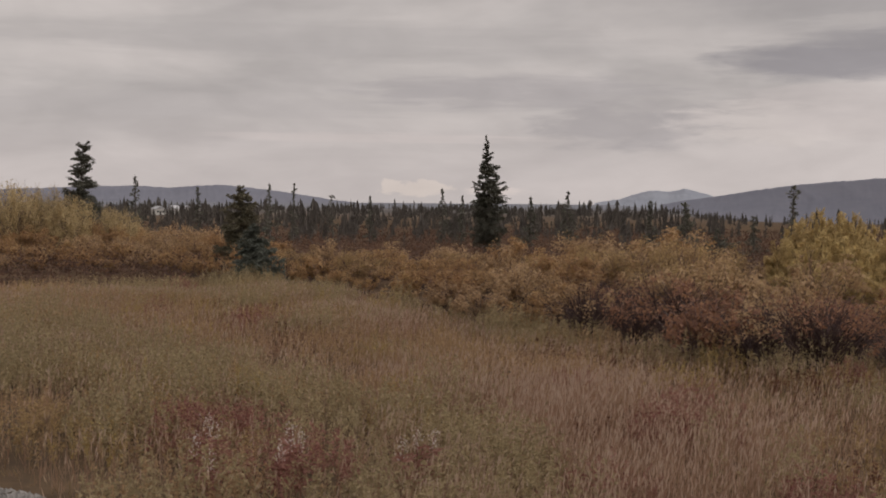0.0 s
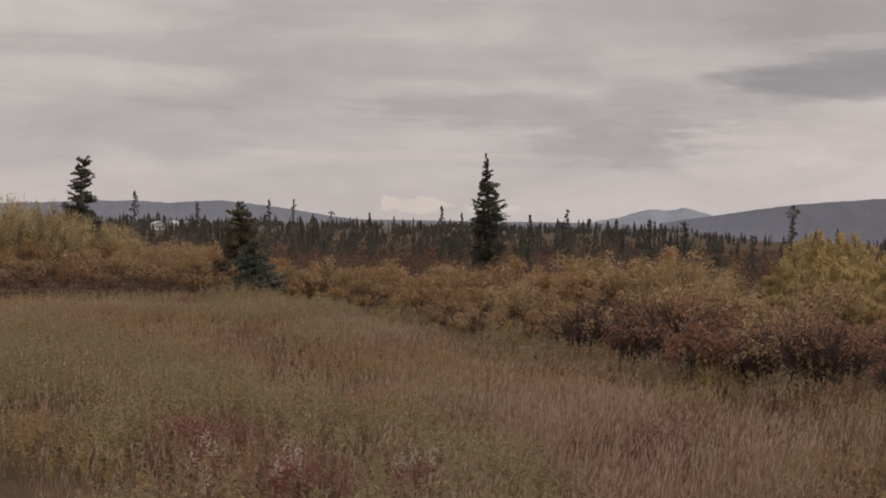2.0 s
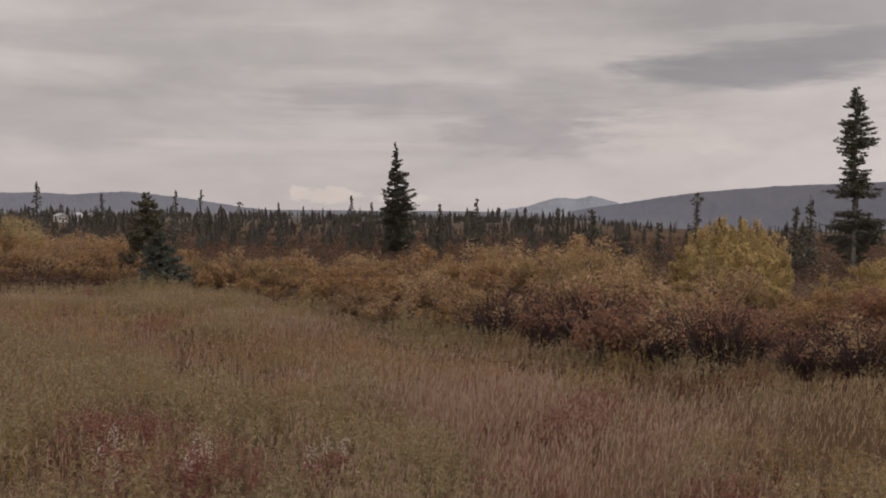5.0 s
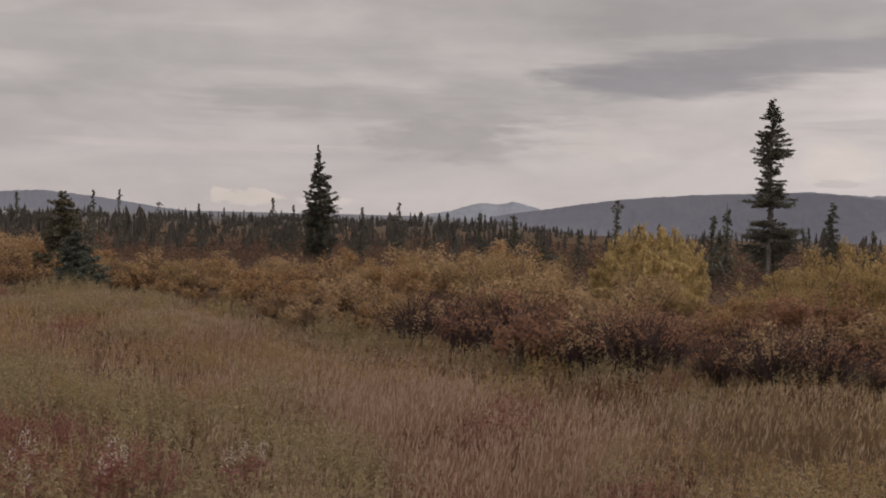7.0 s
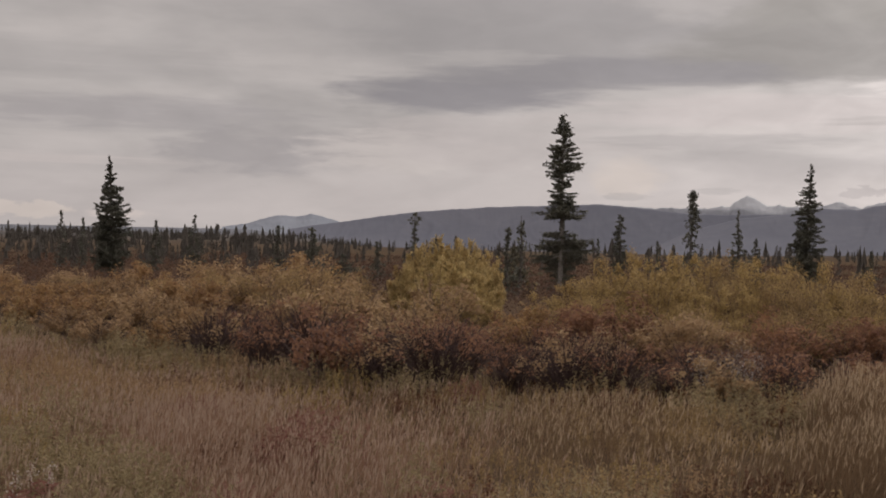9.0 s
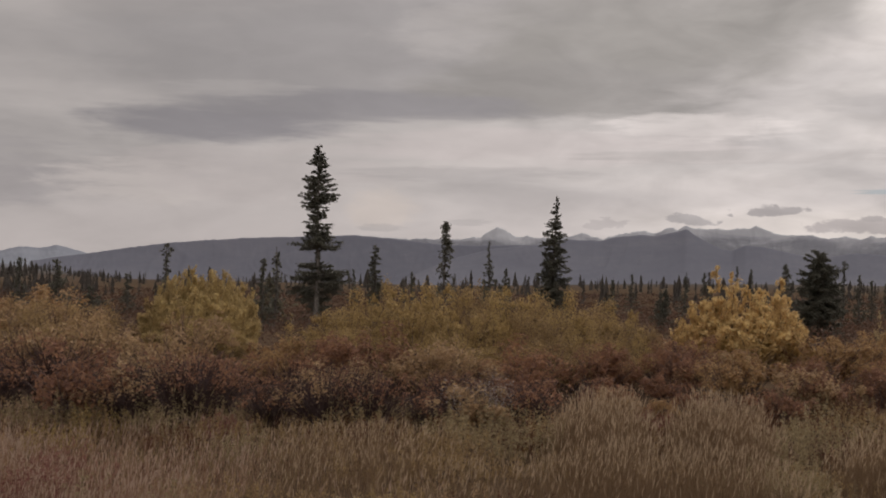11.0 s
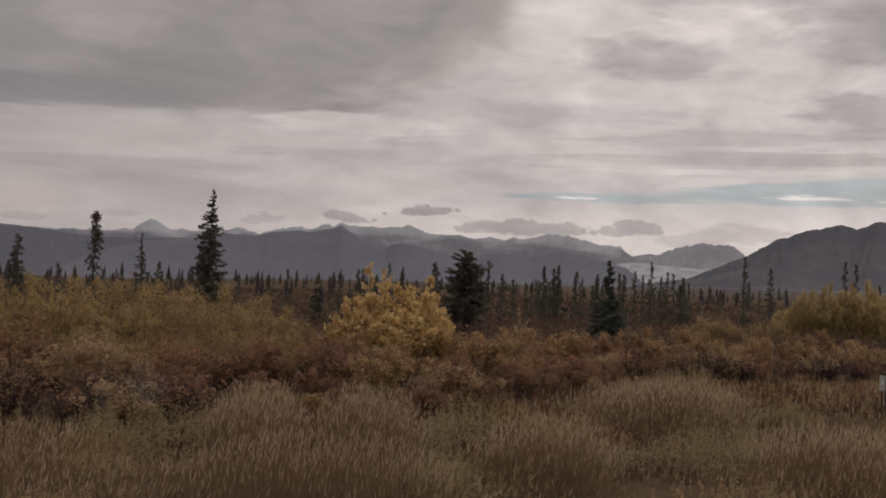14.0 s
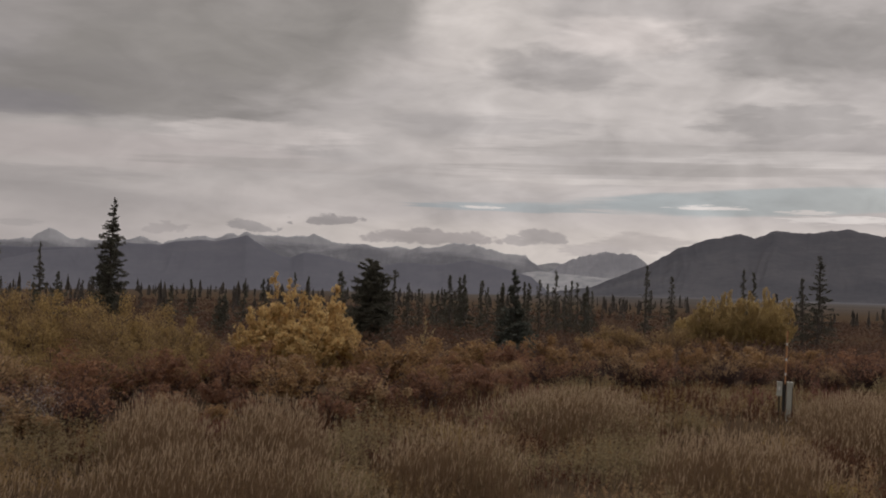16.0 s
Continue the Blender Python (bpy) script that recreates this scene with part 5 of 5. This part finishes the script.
# ---------- meadow grass and forbs ----------
def grass(name, label, mat, seed, n, zone, tall, head=0.11, bend=0.15, blades=2, head_mat=None):
    """Grass stems with narrow leaves and feathery heads, thinned out by the zone (a weight 0 to 1 at each place)."""
    rng = np.random.default_rng(seed)
    a, r = scatter(n, -74, 23, 6.5, 30, rng)
    x, y, z = spot(a, r)
    keep = (rng.random(n) < zone(a, r, x, y)) & (r < front_line(a) + 1.5) & ~((a > 18.0) & (r < 10.0))
    x, y, z, r = x[keep], y[keep], z[keep], r[keep]
    n = len(x)
    h = tall(x, y) * rng.uniform(0.7, 1.15, n)
    wind = np.stack([0.4 + rng.normal(0, 0.75, n), -0.1 + rng.normal(0, 0.75, n), np.zeros(n)], 1) * (bend * h)[:, None]
    foot = np.stack([x, y, z - 0.02], 1)
    upv = np.array([[0, 0, 1.0]])
    mid = foot + upv * (h * 0.55)[:, None] + wind * 0.25
    tip = foot + upv * (h * 0.93)[:, None] + wind
    ang = rng.random(n) * math.pi
    flat = np.stack([np.cos(ang), np.sin(ang), np.zeros(n)], 1)
    thick = 0.0009 + 0.00008 * r
    wv = flat * thick[:, None]
    s1 = np.stack([foot - wv, foot + wv, mid + wv, mid - wv], 1)
    s2 = np.stack([mid - wv, mid + wv, tip + wv * 0.5, tip - wv * 0.5], 1)
    pieces = [(q.reshape(-1, 3), np.arange(n * 4).reshape(-1, 4)) for q in (s1, s2)]
    ear = (tip - mid) / (np.linalg.norm(tip - mid, axis=1, keepdims=True) + 1e-9)
    for q in range(blades):
        b_ang = rng.random(n) * 2 * math.pi
        b_out = np.stack([np.cos(b_ang), np.sin(b_ang), np.zeros(n)], 1)
        b0 = foot + upv * (h * rng.uniform(0.02, 0.3, n))[:, None]
        b1 = b0 + b_out * (h * 0.22)[:, None] + upv * (h * rng.uniform(0.25, 0.5, n))[:, None]
        pieces.append(diamonds((b0 + b1) / 2, (b1 - b0) / 2, square_to(b1 - b0, rng) * (thick * 1.6)[:, None]))
    sets = [(*join(*pieces), mat)]
    if head:
        long = head * rng.uniform(0.6, 1.2, n)[:, None] * 0.5
        ears = diamonds(tip + ear * long * 0.6, ear * long, square_to(ear, rng) * (0.003 + 0.00017 * r)[:, None])
        sets.append((*ears, head_mat or mat))
    tagged(new(name, blended(name, *sets)), label, "grass", kind="stuff")


def bump_field(x, y, scale, shift):
    return 0.5 + 0.25 * (np.sin(x * scale + shift) * np.cos(y * scale * 1.13 - shift * 0.7) + np.sin((x * 0.8 + y * 0.6) * scale * 1.7 + shift * 2.3)
                         + 0.6 * np.sin((x - y) * scale * 2.9 + shift))


def ramp_at(v, *pairs):
    return np.interp(v, pairs[0::2], pairs[1::2])


def patch(a, r, a0, r0, half_a, half_r):
    """1 in the middle of a patch of the meadow, 0 outside it."""
    return np.exp(-((a - a0) / half_a) ** 4 - ((r - r0) / half_r) ** 4)


def bearing(x, y):
    return np.degrees(np.arctan2(-x, y)), np.hypot(x, y)


def tussocks(a, r):
    """The thick mounds of straw grass."""
    return np.maximum.reduce([patch(a, r, -36.3, 14.0, 2.3, 1.7), patch(a, r, -41.6, 14.0, 2.5, 1.9), 0.75 * patch(a, r, -55.5, 19.0, 3.6, 1.9), 0.7 * patch(a, r, -63.0, 14.0, 4.2, 1.5),
                              0.75 * patch(a, r, -50.0, 13.4, 3.2, 1.2), 0.8 * patch(a, r, -39.0, 11.3, 7.0, 0.9), 0.35 * patch(a, r, -25.0, 13.5, 4.5, 2.0), 0.25 * patch(a, r, -30.0, 11.4, 4.5, 1.2), 0.8 * patch(a, r, -69, 20, 3, 3)])


def near_shrubs(a, r):
    """Falls to nothing under the first shrubs, where the sward is short and dark."""
    return np.clip((front_line(a) - r) / 4.5, 0.0, 1)


def pink_zone(a, r, x, y):
    broad_w = ramp_at(a, -30, 0.0, -22, 0.12, -15, 0.6, -10, 0.95, -3, 0.95, 2, 0.5, 5, 0.22, 23, 0.16)
    green = np.maximum.reduce([patch(a, r, -0.5, 11.6, 2.2, 1.6), patch(a, r, -4.2, 9.2, 2.0, 1.0), patch(a, r, 6.0, 12.0, 3.0, 2.5)])
    return broad_w * np.clip(bump_field(x, y, 0.5, 1.0) * 1.9 - 0.1, 0.15, 1) * (0.25 + 0.75 * near_shrubs(a, r)) * (1 - 0.9 * green)


grass("pink_grass", "feathery pinkish tan meadow grass", GRASS_PINK, 81, 300000, pink_zone,
      lambda x, y: (0.26 + 0.22 * bump_field(x, y, 0.6, 2.0)) * (0.55 + 0.45 * near_shrubs(*bearing(x, y))), head_mat=HEAD_PINK)
grass("straw_grass", "pale straw-coloured tall grass in thick tussocks", GRASS_STRAW, 82, 300000,
      lambda a, r, x, y: np.clip(0.95 * tussocks(a, r) + ramp_at(a, -74, 0.07, -22, 0.09, -12, 0.08, 23, 0.05) * near_shrubs(a, r), 0, 1),
      lambda x, y: 0.2 + 0.62 * tussocks(*bearing(x, y)), head_mat=HEAD_STRAW)
grass("olive_grass", "short olive-green and brown grass", GRASS_OLIVE, 83, 52000,
      lambda a, r, x, y: ramp_at(a, -74, 0.35, -40, 0.45, -20, 0.9, 0, 0.7, 6, 0.3, 23, 0.25) * (0.35 + 0.5 * np.clip(bump_field(x, y, 0.7, 5.0), 0, 1)), lambda x, y: 0.20 + 0.14 * bump_field(x, y, 0.8, 3.0), head=0.0, blades=3)


def herb_clumps(name, label, mat, seed, count, zone, tall, leaf, plants, per, wide=0.75, slim=0.34, category="wildflowers"):
    """Rounded clumps of leafy upright herbs, thickest in the middle, set where the zone allows."""
    rng = np.random.default_rng(seed)
    ca, cr = scatter(count, -73, 22.5, 7.5, 34, rng)
    cx, cy, _ = spot(ca, cr)
    keep = (rng.random(count) < zone(ca, cr, cx, cy)) & (cr < front_line(ca) + 0.5) & ~((ca > 17.3) & (cr < 10.7))
    cx, cy = cx[keep], cy[keep]
    m = len(cx)
    size = wide * rng.uniform(0.55, 1.3, m)
    high = tall * rng.uniform(0.65, 1.2, m)
    who = np.repeat(np.arange(m), np.maximum(8, (plants * (size / wide) ** 2).astype(int)))
    n = len(who)
    t = np.sqrt(rng.random(n))
    ang = rng.random(n) * 2 * math.pi
    reach = size[who] * (0.8 + 0.3 * np.sin(ang * 3 + who))
    x, y = cx[who] + np.cos(ang) * t * reach, cy[who] + np.sin(ang) * t * reach
    z = level(x, y)
    h = high[who] * (1.05 - 0.62 * t ** 2) * rng.uniform(0.75, 1.15, n)
    lean_v = np.stack([np.cos(ang), np.sin(ang)], 1) * (0.22 * t)[:, None] + rng.normal(0, 0.08, (n, 2))
    foot = np.stack([x, y, z - 0.02], 1)
    tip = foot + np.stack([lean_v[:, 0] * h, lean_v[:, 1] * h, h], 1)
    turn = rng.random(n) * math.pi
    wv = np.stack([np.cos(turn), np.sin(turn), np.zeros(n)], 1) * 0.0035
    stem = (np.stack([foot - wv, foot + wv, tip], 1).reshape(-1, 3), np.arange(n * 3).reshape(-1, 3))
    t2 = 0.3 + 0.74 * rng.random((n, per)) ** 0.8
    c = foot[:, None] + (tip - foot)[:, None] * t2[..., None]
    d = any_way(n * per, rng, 0.8).reshape(n, per, 3)
    d[..., 2] += 0.3
    d /= np.linalg.norm(d, axis=2, keepdims=True)
    c = c + d * leaf * 0.9 * (1.25 - 0.6 * t2[..., None])
    lsize = leaf * (1.2 - 0.55 * t2) * rng.uniform(0.7, 1.3, (n, per))
    foliage = leaves(c.reshape(-1, 3), lsize.reshape(-1), rng, slim=slim, small=True, lean=d.reshape(-1, 3))
    tagged(new(name, mesh(name, *join(stem, foliage), mat)), label, category, kind="stuff")


def zones(a, r, *spots):
    return np.maximum.reduce([wt * patch(a, r, a0, r0, da, dr) for a0, r0, da, dr, wt in spots])


herb_clumps("sage_green_forbs", "grey-green leafy wildflower stems gone to seed", SAGE, 91, 2100,
            lambda a, r, x, y: np.clip(ramp_at(a, -74, 0.06, -20, 0.08, -6, 0.06, 1, 0.2, 5, 0.36, 23, 0.42) * np.clip(2.2 * bump_field(x, y, 0.45, 7.0) - 0.35, 0.1, 1.3)
                                       + zones(a, r, (-0.5, 11.6, 2.2, 1.6, 0.9), (-4.2, 9.2, 2.0, 1.0, 0.9), (2.5, 9.5, 2.5, 1.5, 0.5)), 0, 1), 0.55, 0.036, 60, 18)
herb_clumps("crimson_fireweed", "crimson autumn fireweed stems", CRIMSON, 92, 1500,
            lambda a, r, x, y: np.clip(zones(a, r, (10.9, 10.6, 1.9, 1.5, 1.0), (14.3, 12.3, 0.8, 0.9, 1.0), (18.4, 11.9, 0.6, 0.6, 1.0), (7.4, 10.2, 1.6, 0.9, 0.9), (2.3, 10.6, 1.2, 0.8, 0.9),
                                             (-7.5, 9.4, 3.5, 1.2, 0.5), (-18, 10.5, 4, 1.5, 0.5), (-14, 11, 3, 1.2, 0.4), (-18, 15.5, 2.0, 1.0, 0.4)) + 0.02, 0, 1), 0.5, 0.036, 60, 20, 0.55, 0.28)
herb_clumps("yellow_low_willow", "knee-high yellow willow sprigs in the grass", YELLOW_FORB, 93, 900,
            lambda a, r, x, y: np.clip(zones(a, r, (13.4, 13.0, 1.3, 1.1, 1.0), (18.3, 19.0, 0.5, 0.7, 1.0), (-13.0, 15.6, 1.0, 0.8, 1.0), (-4.6, 15.2, 1.2, 0.8, 1.0), (12.0, 22.0, 5.0, 3.5, 0.5), (13.2, 15.0, 1.2, 1.3, 0.9), (9.5, 14.0, 1.3, 0.8, 0.9), (16.8, 17.5, 1.2, 1.0, 0.8),
                                             (-24.0, 10.5, 3.5, 1.0, 0.5), (9.0, 10.8, 2.0, 0.8, 0.5)) + ramp_at(a, -74, 0.03, -10, 0.05, 4, 0.1, 23, 0.12), 0, 1), 0.44, 0.024, 34, 24, 0.45, 0.5)
herb_clumps("dark_red_undergrowth", "dark red low shrubs in the meadow", RED_MAT, 94, 1300,
            lambda a, r, x, y: np.clip(ramp_at(a, -74, 0.75, -40, 0.7, -24, 0.4, -12, 0.25, 0, 0.1, 23, 0.06) * (1.2 - 0.75 * near_shrubs(a, r)) * (1 - 0.9 * tussocks(a, r)), 0, 1), 0.34, 0.026, 50, 18, 0.8, 0.5)
herb_clumps("brown_meadow_herbs", "brown and orange withered meadow herbs", BIRCH_BROWN, 95, 1200,
            lambda a, r, x, y: np.clip(ramp_at(a, -74, 0.12, -15, 0.18, 0, 0.4, 23, 0.6) * np.clip(1.9 - 2.2 * bump_field(x, y, 0.45, 7.0), 0.15, 1.2) + zones(a, r, (15, 34, 8, 9, 0.6), (3, 18, 5, 4, 0.5), (12.5, 14.2, 2.0, 1.8, 1.0), (17.5, 10.6, 1.5, 0.8, 0.6)), 0, 1), 0.36, 0.026, 44, 18, 0.7, 0.45)
herb_clumps("olive_meadow_herbs", "dull olive-green low herbs between the grass", WILLOW_OLIVE, 96, 1200,
            lambda a, r, x, y: ramp_at(a, -74, 0.1, -40, 0.3, -34, 0.6, -22, 0.6, -12, 0.2, 0, 0.25, 23, 0.4), 0.38, 0.026, 44, 18, 0.7, 0.45)


# ---------- fireweed in seed ----------
def fireweed(az_deg, dist, h, seed):
    rng = np.random.default_rng(seed)
    x, y, z = (float(q) for q in spot(az_deg, dist))
    base = tagged(new("fireweed_plant"), "crimson fireweed stem topped with white seed fluff", "wildflower", "fireweed in seed")
    ks = np.linspace(0, 1, 5)
    axis = np.stack([0.06 * h * ks ** 2 * rng.normal(), 0.06 * h * ks ** 2 * rng.normal(), ks * h], 1)
    part("stem", mesh("stem", *tubes(axis[None], np.linspace(0.005, 0.002, 5)[None], 5), CRIMSON), base)
    n = 70
    t = 0.15 + 0.6 * rng.random(n)
    c = np.stack([np.interp(t, ks, axis[:, i]) for i in range(3)], 1)
    d = any_way(n, rng, 0.4)
    part("foliage", mesh("foliage", *leaves(c + d * 0.05, 0.055, rng, slim=0.16, lean=d), CRIMSON), base)
    n = 60
    t = 0.72 + 0.3 * rng.random(n)
    c = np.stack([np.interp(t, ks, axis[:, i]) for i in range(3)], 1) + rng.normal(0, 0.022, (n, 3))
    tagged(part("seed_fluff", mesh("seed_fluff", *leaves(c, 0.012, rng, slim=0.4, small=True), SEED_FLUFF), base, "white seed fluff"), kind="stuff")
    base.matrix_basis = pose(x, y, z)


for q, (a, r, h) in enumerate(((11.1, 9.6, 0.62), (10.5, 9.7, 0.55), (11.6, 9.4, 0.5), (7.2, 9.2, 0.6), (6.7, 9.3, 0.52), (7.8, 9.0, 0.5), (10.9, 8.9, 0.45), (1.2, 9.3, 0.55), (0.6, 9.5, 0.5), (1.9, 9.1, 0.5))):
    fireweed(a, r, h, 500 + q)


# ---------- the utility pedestal ----------
def plain(name, colour, rough=0.6, metal=0.0, wear=0.25):
    m, n, shader = material(name, rough, metal)
    where = n.add("ShaderNodeTexCoord").outputs["Object"]
    dirt = n.math("ADD", n.math("MULTIPLY", n.noise(where, 6.0, 4.0), 0.6), n.math("MULTIPLY", n.noise(where, 45.0, 3.0), 0.4))
    dull = tuple(c * (1 - wear) for c in colour)
    n.put(shader, "Base Color", n.ramp(dirt, [(0.35, dull), (0.65, colour)]))
    return m


def box(size, at=(0, 0, 0), bevel=0.008):
    bm = bmesh.new()
    bmesh.ops.create_cube(bm, size=1.0, matrix=Matrix.Translation(at) @ Matrix.Diagonal((*size, 1)))
    bmesh.ops.bevel(bm, geom=bm.edges[:], offset=bevel, segments=2, affect="EDGES")
    return bm


def rod(radius, low, high, at=(0, 0), sides=12):
    bm = bmesh.new()
    bmesh.ops.create_cone(bm, cap_ends=True, segments=sides, radius1=radius, radius2=radius, depth=high - low,
                          matrix=Matrix.Translation((at[0], at[1], (low + high) / 2)))
    return bm


def piece(name, bm, mat, parent, label=""):
    me = bpy.data.meshes.new(name)
    bm.to_mesh(me)
    bm.free()
    me.materials.append(mat)
    return part(name, me, parent, label)


PAINT = plain("pale_grey_green_enamel", (0.46, 0.47, 0.42), 0.5)
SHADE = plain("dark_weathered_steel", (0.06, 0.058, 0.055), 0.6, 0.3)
ORANGE = plain("faded_orange_fibreglass", (0.52, 0.27, 0.13), 0.5)
WHITE = plain("white_reflective_band", (0.78, 0.77, 0.74), 0.4)


def pedestal(az_deg, dist):
    x, y, z = (float(q) for q in spot(az_deg, dist))
    base = tagged(new("utility_pedestal"), "pale grey cable pedestal with a striped orange marker rod", "utility box")
    column = piece("cabinet", box((0.13, 0.15, 0.80), (0.07, 0, 0.38)), PAINT, base, "pale grey enamelled cabinet")
    piece("lid", box((0.15, 0.17, 0.03), (0.07, 0, 0.79)), PAINT, column)
    piece("hinge_strip", box((0.014, 0.012, 0.62), (0.125, -0.079, 0.40), 0.003), SHADE, column)
    piece("post", box((0.075, 0.06, 0.95), (-0.05, 0.03, 0.40)), SHADE, base, "dark steel post")
    meter = piece("junction_box", box((0.12, 0.09, 0.28), (-0.16, 0.0, 0.64)), PAINT, base, "small grey junction box")
    piece("sticker", box((0.045, 0.004, 0.08), (-0.165, -0.047, 0.66), 0.001), WHITE, meter, "white sticker")
    piece("cap", box((0.14, 0.11, 0.02), (-0.16, 0.0, 0.79)), PAINT, meter)
    piece("conduit", rod(0.016, -0.02, 0.5, (-0.155, 0.01)), SHADE, base, "dark conduit")
    marker = piece("marker_rod", rod(0.019, 0.75, 1.86, (-0.04, 0.0)), ORANGE, base, "faded orange fibreglass rod")
    for lo in (0.93, 1.24, 1.56):
        piece("band", rod(0.0205, lo, lo + 0.055, (-0.04, 0.0)), WHITE, marker, "white reflective band")
    base.matrix_basis = pose(x, y, z, 0, 1.5, az_deg + 6)
    base.scale = (0.76, 0.8, 0.84)


pedestal(-65.10, 22.3)


# ---------- pale buildings on the far plain ----------
ROOF = plain("weathered_tin_roof", (0.42, 0.42, 0.43), 0.5, 0.2)
WALL = plain("off_white_siding", (0.66, 0.64, 0.60), 0.8)
PANE = plain("dark_window_glass", (0.03, 0.035, 0.04), 0.1)


def cabin(az_deg, dist, width, deep, h, turn):
    x, y, z = (float(q) for q in spot(az_deg, dist))
    base = tagged(new("cabin"), "small pale cabin far off at the forest edge", "building", "far cabins")
    piece("wall", box((width, deep, h), (0, 0, h / 2), 0.03), WALL, base)
    bm = bmesh.new()
    rise, over = width * 0.26, 0.35
    rows = [[bm.verts.new((sx * (width / 2 + over), sy * (deep / 2 + over), h - 0.12)) for sx in (-1, 1)] + [bm.verts.new((0, sy * (deep / 2 + over), h + rise))] for sy in (-1, 1)]
    a, b = rows
    for f in ((a[0], a[1], a[2]), (b[1], b[0], b[2]), (a[0], a[2], b[2], b[0]), (a[2], a[1], b[1], b[2]), (a[1], a[0], b[0], b[1])):
        bm.faces.new(f)
    piece("roof", bm, ROOF, base)
    for sx in (-0.28, 0.28):
        piece("window", box((0.9, 0.06, 1.0), (sx * width, -deep / 2 - 0.02, h * 0.55), 0.01), PANE, base)
    piece("door", box((0.95, 0.08, 2.0), (0, -deep / 2 - 0.02, 1.0), 0.01), SHADE, base)
    base.matrix_basis = pose(x, y, z - 0.1, 0, 0, az_deg + turn)


cabin(13.25, 620, 5.0, 6.5, 3.2, 20)
cabin(12.55, 640, 6.5, 5.5, 3.0, -35)
cabin(11.95, 660, 4.5, 5.5, 3.2, 10)
cabin(17.0, 600, 5.5, 6.0, 3.0, -15)


# ---------- gravel at the roadside ----------
def gravel_patch():
    rng = np.random.default_rng(44)
    mat = plain("grey_road_gravel", (0.27, 0.255, 0.24), 0.9, 0.0, 0.45)
    n = 5200
    a = rng.uniform(17.0, 30.0, n)
    r = rng.uniform(7.4, 10.1, n) - np.clip(20.0 - a, 0, 3) * 0.28
    x, y, z = spot(a, r)
    z = z + 0.015
    s = rng.uniform(0.012, 0.04, n)
    tri = np.array([[1, 0, 0], [-0.5, 0.85, 0], [-0.5, -0.85, 0], [0, 0, 0.8]])
    turn = rng.random(n) * 2 * math.pi
    cs, sn = np.cos(turn), np.sin(turn)
    v = tri[None] * s[:, None, None] * rng.uniform(0.7, 1.3, (n, 4, 1))
    v = np.stack([v[..., 0] * cs[:, None] - v[..., 1] * sn[:, None], v[..., 0] * sn[:, None] + v[..., 1] * cs[:, None], v[..., 2]], -1) + np.stack([x, y, z], 1)[:, None]
    f = (np.arange(n)[:, None, None] * 4 + np.array([[0, 1, 3], [1, 2, 3], [2, 0, 3]])[None]).reshape(-1, 3)
    tagged(new("roadside_gravel", mesh("roadside_gravel", v, f, mat)), "grey gravel along the road shoulder", "gravel", kind="stuff")


gravel_patch()
